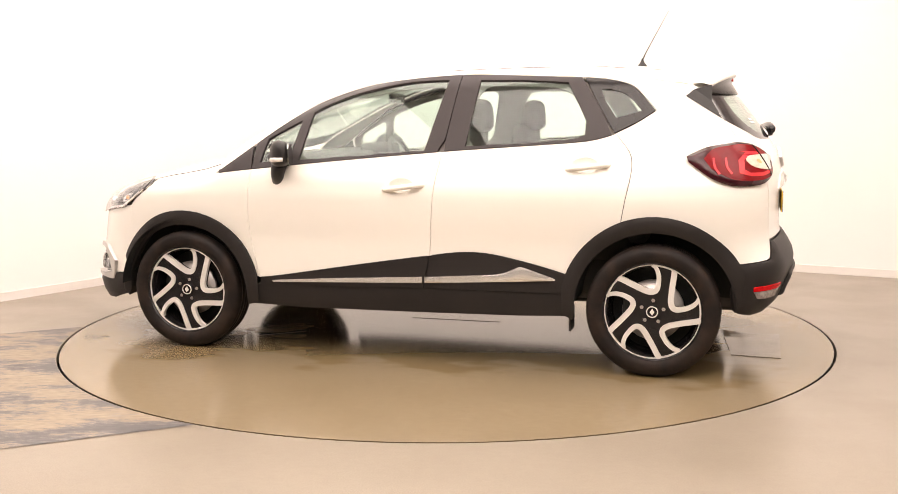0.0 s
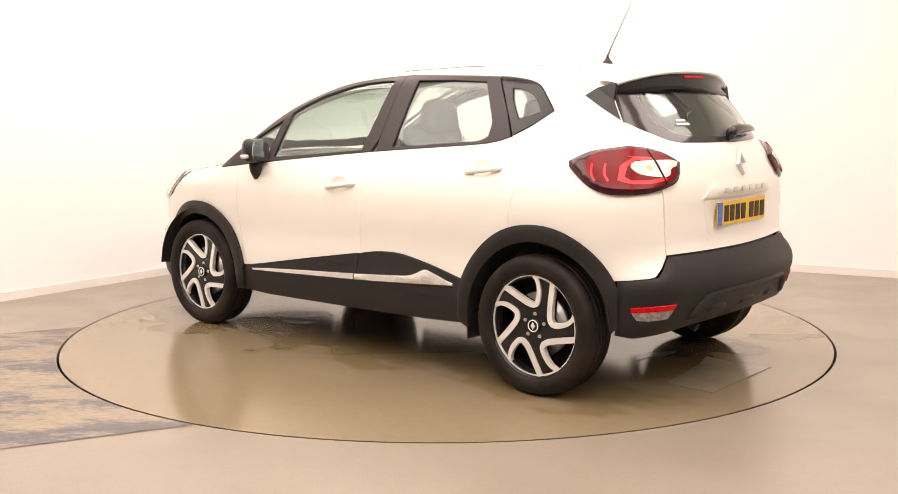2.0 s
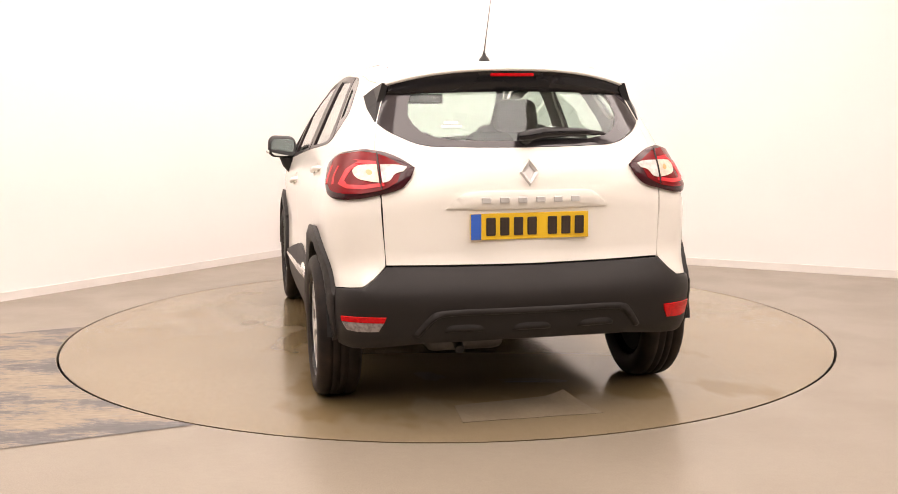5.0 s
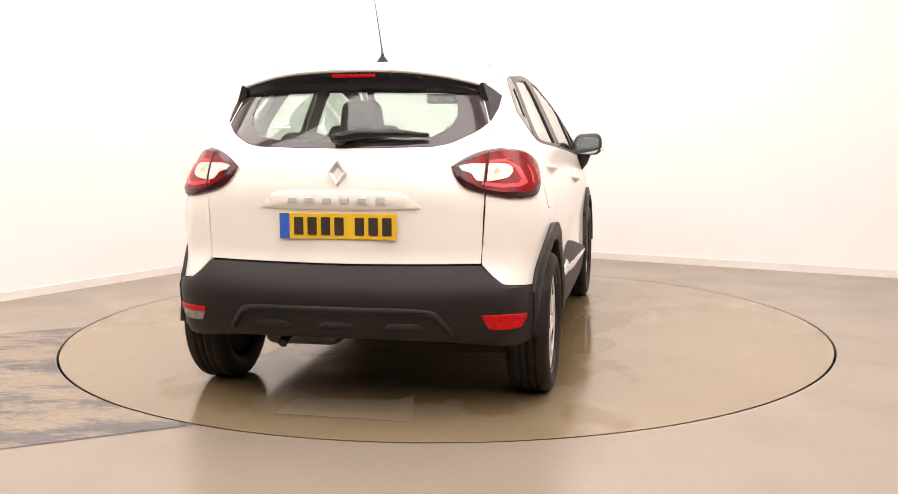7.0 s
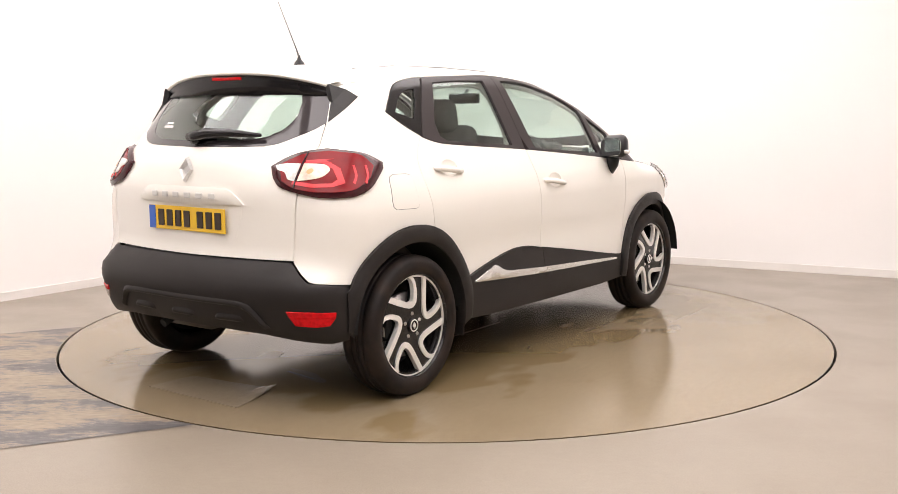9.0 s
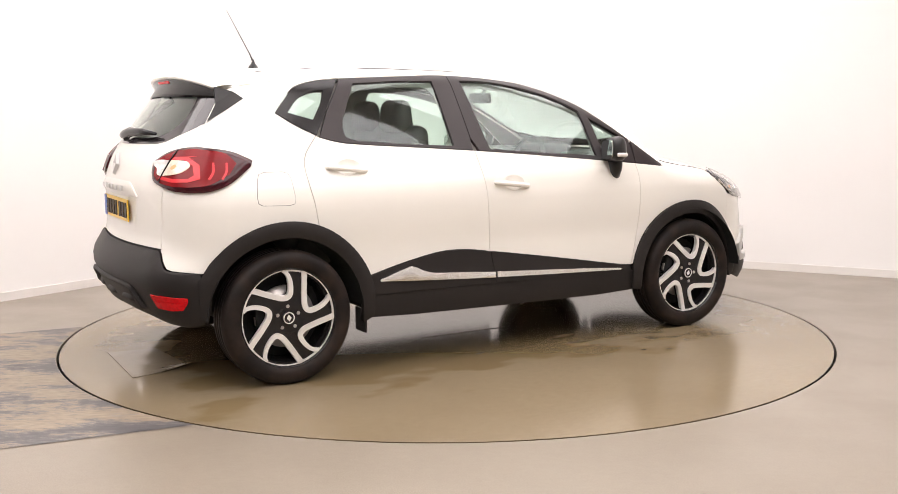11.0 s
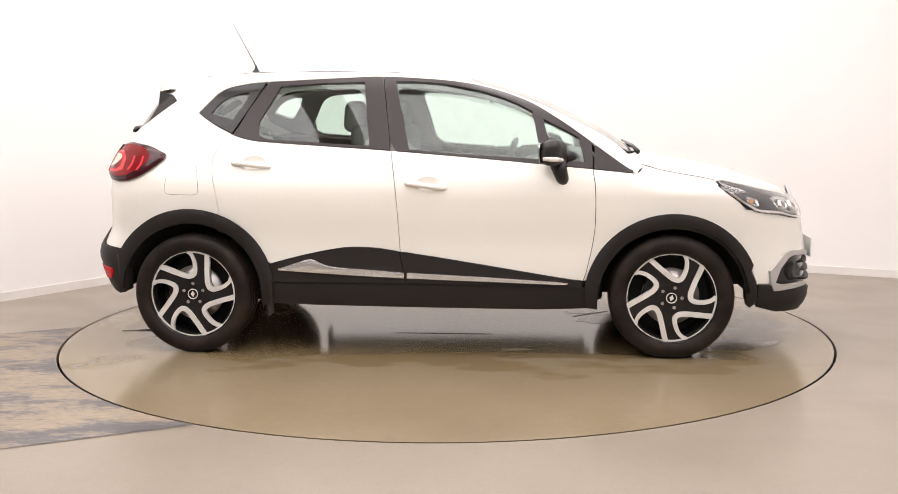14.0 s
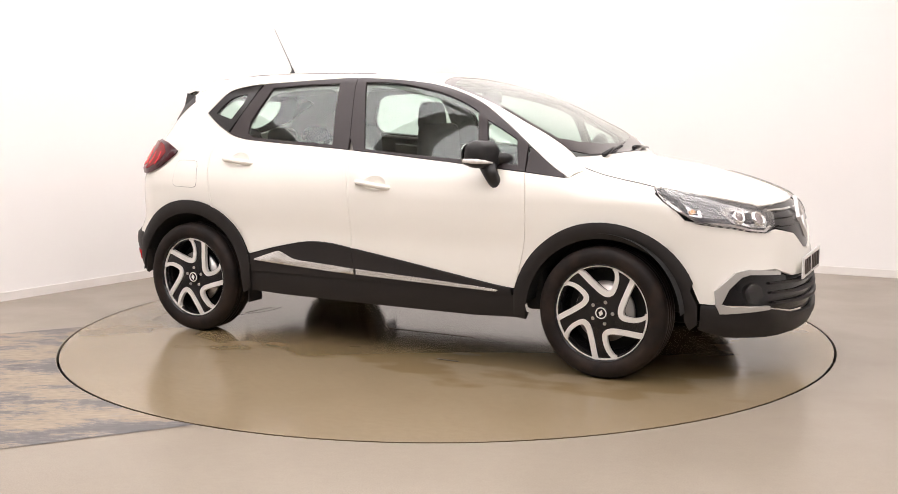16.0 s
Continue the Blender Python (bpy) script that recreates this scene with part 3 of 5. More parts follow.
def handle(flip, x, z, tilt):
    y = float(S(x, z)[1])
    s = -1 if flip else 1
    # recessed cup, then the bar before it
    panel("handle_cup", cup_outline(x, z), "side", PAINT, car, -0.0005, 0.004, flip=flip, h=0.010, label="shallow cup behind the door handle", crown=-0.014, soft=0.035)
    bm = tube([(-0.112, -0.012, 0.004), (-0.095, 0.010, 0.004), (-0.05, 0.019, 0.003), (0.05, 0.019, -0.003), (0.095, 0.010, -0.005), (0.115, -0.012, -0.006)],
              [0.010, 0.0135, 0.0145, 0.0145, 0.0130, 0.009], 12)
    bm.transform(Matrix.Translation((x, (y) * s, z)) @ pose(0, 0, 0, 0, -tilt, 0) @ Matrix.Diagonal((1, s, 1, 1)))
    part("door_handle", bm, PAINT, car, smooth=True, label="body-coloured door handle")


def wings(flip):
    # front wing, from the door to the lamp
    door = [np.array(q) + (G, 0) for q in bow(FRONT_EDGE)]
    ring = arch(**FRONT_ARCH, a0=166, a1=35.5)
    outline = lift(door) + lift(ring)
    outline += [S(2.9885, 0.70), S(2.9885, 0.795), S(2.93, 0.858), S(2.87, 0.910), S(2.838, 0.930)]
    outline += [T(2.82, 0.700), T(2.66, 0.680), T(2.55, 0.665), T(2.47, 0.655), S(2.42, 0.985)]
    outline += [S(*q) for q in bow(TIP_LOW)[::-1]]
    panel("front_wing", outline, "side", PAINT, car, 0, 0.015, flip=flip, h=0.035)
    # rear quarter wraps round to the tailgate
    rear = [np.array(q) + (-G, 0) for q in bow(REAR_EDGE)]
    ring = arch(**REAR_ARCH, a0=66, a1=149)
    outline = lift(rear) + lift([q for q in ring if q[0] < 0.178])
    outline += [S(-0.41, 0.575)] + [R(0.72, 0.588), R(0.700, 0.594), R(0.66, 0.625), R(0.612, 0.672)]
    outline += [R(0.618, 0.80), R(0.624, 0.95), R(0.628, 1.10), R(0.627, 1.17), R(0.616, 1.215), R(0.604, 1.262), R(0.585, 1.32), R(0.560, 1.385), R(0.548, 1.415), S(-0.14, 1.438), S(-0.02, 1.4565)]
    outline += [S(0.10, 1.475), S(0.26, 1.487), S(0.383, 1.4865)] + lift(bow(((0.383, 1.4865), (0.27, 1.474), (0.155, 1.444), (0.08, 1.378), (0.022, 1.314)))) + lift(bow(((0.022, 1.314), (0.12, 1.25), (0.219, 1.2)))[1:])
    panel("rear_wing", outline, 0.35, PAINT, car, 0, 0.015, flip=flip, h=0.035)
    # screen pillar
    outer = [S(*q) for q in part_of(DLO_TOP, 1.40, 2.414)]
    inner = [T(*q) for q in bow(((1.56, 0.50), (1.75, 0.545), (2.0, 0.585), (2.25, 0.610), (2.37, 0.60), (2.47, 0.655)))]
    panel("screen_pillar", outer + [S(2.42, 0.988), T(2.47, 0.652)] + inner[::-1][1:] + [T(1.46, 0.49)], "top", PAINT, car, 0, 0.015, flip=flip, h=0.03)
    # flared arch rims
    for a, lo, hi, name in ((REAR_ARCH, 20, 152, "rear"), (FRONT_ARCH, 13, 168, "front")):
        out = arch(a["x"], a["r"] + 0.004, a["z"], lo, hi, 30)
        inn = arch(a["x"], 0.392, a["z"] - 0.005, lo - 12, hi + 12 if name == "front" else hi + 6, 30)
        low = [(a["x"] + 0.452, 0.30), (a["x"] + 0.395, 0.27)] if name == "rear" else [(a["x"] + 0.47, 0.36), (a["x"] + 0.40, 0.29)]
        if name == "rear":
            pts = [low[0], (a["x"] + 0.455, 0.44)] + out + [(-0.415, 0.54), (-0.40, 0.37), (-0.372, 0.34)] + inn[::-1] + [low[1]]
        else:
            pts = [(3.055, 0.39), (3.02, 0.46)] + out[2:] + [(2.148, 0.36), (2.148, 0.28), (2.215, 0.27)] + inn[::-1] + [(3.02, 0.27), (3.055, 0.30)]
        panel("arch_rim", lift(pts), "side", BLACK, car, 0.022, 0.06, flip=flip, h=0.035, label="black textured plastic wheel-arch rim", crown=0.010)
        # liner inside the arch
        bm = bmesh.new()
        rows = []
        for y in (0.845, 0.50):
            rows.append([bm.verts.new((a["x"] + math.cos(math.radians(q)) * 0.40, (-y if flip else y), 0.325 + math.sin(math.radians(q)) * 0.40)) for q in range(4, 177, 4)])
        for i in range(len(rows[0]) - 1):
            bm.faces.new((rows[0][i], rows[0][i + 1], rows[1][i + 1], rows[1][i]))
        bm.faces.new(rows[1])
        part("arch_liner", bm, DARK, car)
    # sill between the arches
    pts = [(0.452, 0.398), (1.19, 0.398), (2.17, 0.383)] + [(2.19, 0.272), (1.9, 0.262), (1.2, 0.268), (0.70, 0.275), (0.452, 0.285)]
    panel("sill", lift(pts), "side", BLACK, car, 0.004, 0.06, flip=flip, h=0.05, label="black plastic sill")


PANE_FRONT = ((1.118, 1.480), (1.25, 1.477), (1.404, 1.461), (1.623, 1.415), (1.78, 1.358), (1.868, 1.312))
PANE_REAR_Q = ((0.095, 1.313), (0.14, 1.365), (0.185, 1.398), (0.25, 1.420), (0.305, 1.424))


def glazing(flip):
    tint = "satin black window surround"
    top = part_of(DLO_TOP, 1.06, 2.186)
    # front door's window surround with two panes
    pane = lift(bow(PANE_FRONT) + [(1.918, 1.060), (1.55, 1.085), (1.208, 1.113)])
    quarter = lift([(1.925, 1.272), (2.02, 1.225), (2.115, 1.172), (2.145, 1.045), (1.975, 1.058)])
    line = [np.array(q) + (G, 0) for q in bow(B_LINE) if q[1] > 1.107]
    frame = lift([q - (0, 0.004) for q in top] + [(2.187, 1.014)] + [q + (0, 0.004) for q in part_of(BELT, 1.117, 2.17)][::-1]) + lift(line[::-1])
    panel("window_surround", frame, "side", PILLAR, car, 0.002, 0.02, [pane, quarter], 0.035, flip, tint)
    for outline in (pane, quarter):
        ob = panel("window_pane", outline, "side", GLASS, car, -0.006, 0.004, (), 0.05, flip, "green-tinted side glass")
        ob.visible_shadow = False
    panel("mirror_sail", lift([q - (0, 0.004) for q in part_of(DLO_TOP, 2.191, 2.385)] + bow(((2.392, 1.004), (2.398, 0.992), (2.388, 0.988))) + [(2.193, 1.012)]), "side", PILLAR, car, 0.003, 0.02, (), 0.03, flip,
          "black triangular panel ahead of the door window")
    # rear door
    pane = lift([(0.478, 1.460), (0.72, 1.474), (0.945, 1.477), (0.992, 1.134), (0.70, 1.150), (0.42, 1.172), (0.374, 1.195), (0.370, 1.262)])
    line = [np.array(q) + (-G, 0) for q in bow(B_LINE) if q[1] > 1.107]
    top = part_of(DLO_TOP, 0.40, 1.05)
    frame = lift([q - (0, 0.004) for q in top]) + lift(line) + lift([q + (0, 0.004) for q in part_of(BELT, 0.235, 1.10)][::-1] + [(0.30, 1.315)])
    panel("window_surround", frame, "side", PILLAR, car, 0.002, 0.02, [pane], 0.035, flip, tint)
    panel("window_pane", pane, "side", GLASS, car, -0.006, 0.004, (), 0.05, flip, "green-tinted side glass").visible_shadow = False
    # small fixed pane behind it
    pane = lift(bow(PANE_REAR_Q) + [(0.285, 1.37), (0.222, 1.278)])
    frame = lift(bow(((0.225, 1.205), (0.12, 1.257), (0.030, 1.314))) + bow(((0.030, 1.314), (0.085, 1.374), (0.158, 1.44), (0.27, 1.470), (0.392, 1.482)))[1:] + [(0.294, 1.315)])
    panel("window_surround", frame, "side", GLOSS, car, 0.001, 0.02, [pane], 0.03, flip, "gloss black surround of the small rear side window")
    panel("window_pane", pane, "side", GLASS, car, -0.004, 0.004, (), 0.04, flip, "green-tinted side glass").visible_shadow = False


def tail_lamp(flip):
    outline = rear_curve((0.474, 1.078), (0.53, 1.115), (0.59, 1.14), (0.66, 1.152)) + side_curve((-0.33, 1.148), (-0.226, 1.131), (-0.165, 1.105), (-0.130, 1.087))
    outline += side_curve((-0.140, 1.06), (-0.245, 0.985), (-0.34, 0.950), (-0.425, 0.944)) + rear_curve((0.70, 0.950), (0.63, 0.966), (0.54, 0.992), (0.498, 1.03))
    lamp = panel("tail_lamp", outline, 0.35, SMOKED, car, 0.012, 0.03, (), 0.015, flip, "smoked red tail lamp that wraps round the corner", 0.012, 0.02)
    red = rear_curve((0.52, 1.080), (0.60, 1.122), (0.67, 1.134)) + side_curve((-0.33, 1.130), (-0.25, 1.115), (-0.21, 1.07)) + side_curve((-0.25, 1.02), (-0.34, 0.975), (-0.42, 0.965)) + rear_curve((0.69, 0.968), (0.61, 0.985), (0.55, 1.015))
    panel("red_lens", red, 0.35, RED, lamp, 0.0262, 0.008, (), 0.025, flip)
    band = rear_curve((0.62, 1.095), (0.70, 1.10)) + side_curve((-0.39, 1.095), (-0.36, 1.06)) + side_curve((-0.37, 1.00), (-0.42, 0.985)) + rear_curve((0.68, 0.985), (0.60, 1.0)) + rear_curve((0.60, 1.012), (0.68, 1.0)) + side_curve((-0.415, 1.0), (-0.39, 1.015)) + side_curve((-0.385, 1.06), (-0.41, 1.08)) + rear_curve((0.70, 1.085), (0.62, 1.083))
    panel("light_guide", band, 0.35, GUIDE, lamp, 0.0285, 0.006, (), 0.02, flip)
    for x in (-0.315, -0.262):
        bar = side_curve((x - 0.018, 0.995), (x + 0.006, 1.03), (x + 0.014, 1.072)) + side_curve((x + 0.006, 1.072), (x - 0.004, 1.03), (x - 0.026, 1.0))
        panel("light_guide", bar, 0.35, GUIDE, lamp, 0.0285, 0.006, (), 0.02, flip)
    clear = rear_curve((0.505, 1.075), (0.545, 1.083), (0.606, 1.082)) + rear_curve((0.606, 1.012), (0.578, 1.020), (0.556, 1.046), (0.52, 1.058))
    panel("reversing_lens", clear, 0.35, CLEAR, lamp, 0.0295, 0.006, (), 0.02, flip)
    bulb = rear_curve((0.618, 1.082), (0.66, 1.080), (0.690, 1.074), (0.708, 1.052), (0.696, 1.026), (0.66, 1.016), (0.618, 1.012))
    panel("indicator_lens", bulb, 0.35, PALE_AMBER, lamp, 0.0295, 0.006, (), 0.02, flip)
    dot = [R(0.650 + 0.011 * math.cos(a), 1.05 + 0.011 * math.sin(a)) for a in (i * math.pi / 6 for i in range(12))]
    panel("bulb", dot, 0.35, AMBER, lamp, 0.0305, 0.004, (), 0.02, flip)
    seam = rear_curve((0.610, 1.128), (0.611, 1.05), (0.610, 0.985)) + rear_curve((0.6135, 0.985), (0.6145, 1.05), (0.6135, 1.128))
    panel("lamp_seam", seam, 0.35, GLOSS, lamp, 0.0315, 0.006, (), 0.03, flip)


sides(doors)
sides(wings)
sides(glazing)
sides(tail_lamp)


def mirrored(half):
    """A closed outline from its left half, given from the middle out and back to the middle."""
    return list(half) + [p * [1, -1, 1] for p in half[::-1]]


# roof, bonnet, screens
edge = [S(*q) for q in [np.array(q) for q in part_of(DLO_TOP, 0.385, 1.40)]]
half = [T(-0.30, 0.0), T(-0.29, 0.25), T(-0.25, 0.42), T(-0.20, 0.50), S(-0.14, 1.44), S(-0.02, 1.458), S(0.10, 1.477), S(0.26, 1.489), S(0.383, 1.488)] + [p + [0, 0, 0.002] for p in edge]
half += [T(1.455, 0.49), T(1.555, 0.495), T(1.50, 0.35), T(1.45, 0.18), T(1.435, 0.0)]
panel("roof", mirrored(half), "top", PAINT, car, 0, 0.02, h=0.05)
half = [T(1.443, 0.0), T(1.458, 0.18), T(1.508, 0.35), T(1.56, 0.488)] + [T(*q) for q in bow(((1.57, 0.493), (1.75, 0.538), (2.0, 0.578), (2.25, 0.604)))] + [T(2.34, 0.60), T(2.40, 0.45), T(2.45, 0.22), T(2.465, 0)]
band = [T(1.50, 0.0), T(1.515, 0.18), T(1.56, 0.34), T(1.61, 0.45)] + [T(*q) for q in bow(((1.62, 0.455), (1.78, 0.50), (2.0, 0.54), (2.2, 0.568)))] + [T(2.27, 0.565), T(2.33, 0.42), T(2.375, 0.2), T(2.385, 0)]
panel("windscreen_border", mirrored(half), "top", BORDER, car, -0.001, 0.006, [mirrored(band)], 0.05, label="black printed border of the windscreen")
panel("windscreen", mirrored(band), "top", GLASS, car, -0.002, 0.005, h=0.06, label="green-tinted windscreen").visible_shadow = False
half = [T(2.475, 0), T(2.46, 0.22), T(2.42, 0.45), T(2.385, 0.59), T(2.47, 0.645), T(2.55, 0.656), T(2.66, 0.672), T(2.82, 0.690), T(2.95, 0.640), T(3.06, 0.572), T(3.18, 0.480), T(3.255, 0.40), T(3.30, 0.25), T(3.322, 0.10), T(3.325, 0)]
panel("bonnet", mirrored(half), "top", PAINT, car, 0, 0.015, h=0.05)

# tailgate and its window
half = [R(0, 0.674), R(0.35, 0.676), R(0.606, 0.678), R(0.612, 0.80), R(0.618, 0.95), R(0.622, 1.10), R(0.624, 1.17)] + rear_curve((0.60, 1.262), (0.57, 1.235), (0.53, 1.212), (0.46, 1.180), (0.39, 1.166)) + [R(0.2, 1.162), R(0, 1.160)]
tailgate = panel("tailgate", mirrored(half), "rear", PAINT, car, 0, 0.02, h=0.04)
half = [R(0, 1.164), R(0.2, 1.166)] + rear_curve((0.39, 1.170), (0.46, 1.184), (0.53, 1.217), (0.57, 1.240), (0.602, 1.266)) + [R(0.592, 1.30), R(0.578, 1.345), R(0.557, 1.40), R(0.40, 1.435), R(0.2, 1.45), R(0, 1.452)]
hole = [R(0, 1.19), R(0.2, 1.192)] + rear_curve((0.30, 1.195), (0.40, 1.215), (0.45, 1.25), (0.475, 1.30)) + [R(0.465, 1.36), R(0.445, 1.395), R(0.2, 1.41), R(0, 1.415)]
panel("rear_window_border", mirrored(half), "rear", BORDER, tailgate, -0.002, 0.008, [mirrored(hole)], 0.04, label="black printed border of the rear window")
panel("rear_window", mirrored(hole), "rear", GLASS, tailgate, -0.003, 0.005, h=0.05, label="green-tinted rear window").visible_shadow = False
for z, l in ((1.262, 0.06), (1.246, 0.085)):
    sticker = [R(0.30 - l / 2, z), R(0.30 + l / 2, z), R(0.30 + l / 2, z + 0.010), R(0.30 - l / 2, z + 0.010)]
    panel("sticker_bar", sticker, "rear", WHITEPLATE, tailgate, 0.0005, 0.001, (), 0.03, label="small white sticker on the rear window")
# badge bar over the plate, plate, badge
half = [R(0, 0.985)] + rear_curve((0.20, 0.983), (0.27, 0.978), (0.31, 0.955), (0.358, 0.912)) + [R(0.2, 0.907), R(0, 0.906)]
panel("badge_bar", mirrored(half), "rear", PAINT, tailgate, 0.008, 0.02, h=0.03, label="body-coloured bar over the number plate", crown=0.010)
recess = [R(0, 0.902), R(0.34, 0.903), R(0.335, 0.86), R(0.305, 0.76), R(0.28, 0.742), R(0, 0.738)]
panel("plate_recess", mirrored(recess), "rear", PAINT, tailgate, 0.001, 0.004, h=0.04)
plate = part("number_plate", box((0.006, 0.52, 0.111), (-0.597, 0, 0.834), 0.002), YELLOW, car, "yellow number plate")
part("plate_band", box((0.003, 0.044, 0.108), (-0.6015, 0.236, 0.834), 0.001), BLUE, plate)
for y in (0.172, 0.112, 0.052, -0.008, -0.098, -0.158, -0.218):
    part("plate_bar", box((0.003, 0.040, 0.076), (-0.6015, y, 0.834), 0.004), INK, plate)
for i in range(6):
    y = 0.195 - i * 0.078
    x = float(R(y, 0.945)[0]) - 0.030
    part("badge_letter_bar", box((0.006, 0.040, 0.026), (x + 0.004, y, 0.946), 0.004, 2, (0, 0, math.degrees(-0.34 * y))), BADGE, tailgate, "small raised pale metal bar")


def diamond(at, ways, parent, size=0.075):
    """A plain diamond ring in chrome."""
    bm = bmesh.new()
    rows = []
    for k, up in ((1.0, 0.0), (0.86, 0.016), (0.58, 0.010), (0.50, 0.0)):
        rows.append([bm.verts.new(Vector(at) + Vector(ways[0]) * (a * k * size * 0.72) + Vector(ways[1]) * (b * k * size) + Vector(ways[2]) * up) for a, b in ((1, 0), (0, 1), (-1, 0), (0, -1))])
    for p, q in zip(rows, rows[1:]):
        for i in range(4):
            bm.faces.new((p[i], p[(i + 1) % 4], q[(i + 1) % 4], q[i]))
    bm.faces.new(rows[-1])
    part("badge", bm, BADGE, parent, "plain chrome diamond badge")


diamond((float(R(0, 1.06)[0]) - 0.002, 0, 1.058), ((0, 1, 0), (0.22, 0, 0.975), (-0.975, 0, 0.22)), tailgate, 0.060)

# spoiler: white blade, black underside with the high brake light, black side fins
bm = bmesh.new()
rows = []
for i in range(25):
    y = -0.558 + 1.116 * i / 24
    k = abs(y) / 0.558
    z = 1.503 - 0.066 * k ** 2.6
    x0, x1 = -0.18 + 0.05 * k * k, -0.345 + 0.115 * k ** 2.2
    rows.append([bm.verts.new(p) for p in ((x0, y, z + 0.022 - 0.01 * k), ((x0 + x1) / 2, y, z + 0.014), (x1 + 0.01, y, z + 0.004), (x1, y, z - 0.004), (x1 + 0.008, y, z - 0.014), (x0 - 0.02, y, z - 0.02))])
for p, q in zip(rows, rows[1:]):
    for i in range(5):
        bm.faces.new((p[i], p[i + 1], q[i + 1], q[i]))
part("spoiler", bm, PAINT, car, "white roof spoiler blade", True)
bm = bmesh.new()
rows = []
for i in range(25):
    y = -0.55 + 1.10 * i / 24
    k = abs(y) / 0.55
    z = 1.489 - 0.055 * k ** 2.4
    x1 = -0.333 + 0.105 * k ** 2.2
    low = R(min(abs(y), 0.55), 1.40 - 0.01 * k)
    rows.append([bm.verts.new(p) for p in ((x1, y, z), (x1 + 0.012, y, z - 0.03), (low[0] - 0.004, y, low[2]), (low[0] + 0.03, y, low[2] + 0.01))])
for p, q in zip(rows, rows[1:]):
    for i in range(3):
        bm.faces.new((p[i], p[i + 1], q[i + 1], q[i]))
part("spoiler_underside", bm, GLOSS, car, "gloss black underside of the spoiler", True)
part("high_brake_light", box((0.012, 0.20, 0.016), (-0.324, 0, 1.474), 0.004), BRIGHT_RED, car, "narrow red high brake light")
for s in (1, -1):
    bm = bmesh.new()
    tri = (S(-0.112, 1.384) + [0, 0.004, 0], S(-0.15, 1.414) + [0, 0.005, 0.004], np.array([-0.234, 0.566, 1.440]), R(0.585, 1.36) + [-0.018, 0.006, 0], R(0.607, 1.272) + [-0.004, 0.004, 0], S(-0.20, 1.328) + [0, 0.004, 0])
    outer = [bm.verts.new((x, y * s, z)) for x, y, z in tri]
    inner = [bm.verts.new((x + 0.006, (y - 0.030) * s, z - 0.004)) for x, y, z in tri]
    bm.faces.new(outer)
    bm.faces.new(inner[::-1])
    for k in range(6):
        bm.faces.new((outer[k], outer[(k + 1) % 6], inner[(k + 1) % 6], inner[k]))
    part("spoiler_fin", bm, SATIN, car, "black fin beside the rear window")

# rear bumper
half = [R(0, 0.664), R(0.35, 0.666), R(0.606, 0.668), R(0.655, 0.62), R(0.695, 0.588), R(0.72, 0.582), S(-0.40, 0.572), S(-0.39, 0.42), S(-0.385, 0.33), R(0.74, 0.315), R(0.60, 0.33), R(0.45, 0.345), R(0.2, 0.352), R(0, 0.352)]
bumper = panel("rear_bumper", mirrored(half), 0.35, BLACK, car, 0.006, 0.03, h=0.03, label="black textured plastic rear bumper", crown=0.008, soft=0.012)
half = [R(0, 0.505)] + rear_curve((0.30, 0.504), (0.41, 0.496), (0.45, 0.466), (0.51, 0.385)) + [R(0.478, 0.380)] + rear_curve((0.425, 0.445), (0.385, 0.470), (0.30, 0.477)) + [R(0, 0.478)]
panel("bumper_ridge", mirrored(half), "rear", BLACK, bumper, 0.018, 0.03, h=0.011, crown=0.019, soft=0.020)
for y in (-0.29, 0.0, 0.29):
    hump = rear_curve((y - 0.095, 0.395), (y - 0.075, 0.425), (y - 0.04, 0.435), (y + 0.04, 0.435), (y + 0.075, 0.425), (y + 0.095, 0.395))
    panel("bumper_rib", hump, "rear", BLACK, bumper, 0.010, 0.03, h=0.011, crown=0.024, soft=0.034)
for flip in (False, True):
    top_half = [S(-0.455, 0.462), R(0.70, 0.470), R(0.615, 0.472), R(0.622, 0.447), R(0.70, 0.445), S(-0.455, 0.440)]
    low_half = [S(-0.455, 0.438), R(0.70, 0.443), R(0.623, 0.445), R(0.642, 0.408), R(0.72, 0.402), S(-0.47, 0.406)]
    panel("reflector", top_half, 0.35, BRIGHT_RED, bumper, 0.020, 0.012, (), 0.02, flip)
    panel("fog_lens", low_half, 0.35, GREY_LENS if not flip else BRIGHT_RED, bumper, 0.019, 0.012, (), 0.02, flip)

# fuel flap on the right-hand side
ring = [(-0.118, 1.0), (-0.108, 1.025), (-0.08, 1.034), (0.011, 1.034), (0.04, 1.026), (0.05, 1.0), (0.062, 0.90), (0.055, 0.88), (0.031, 0.873), (-0.105, 0.877), (-0.125, 0.888), (-0.13, 0.916)]
mid = np.mean([S(*q) for q in ring], 0)
panel("fuel_flap_gap", lift(ring), "side", TRIM, car, 0.0008, 0.004, (), 0.03, True, "thin dark gap round the fuel flap")
panel("fuel_flap", pull(lift(ring), mid, 0.0022), "side", PAINT, car, 0.0022, 0.004, (), 0.03, True)

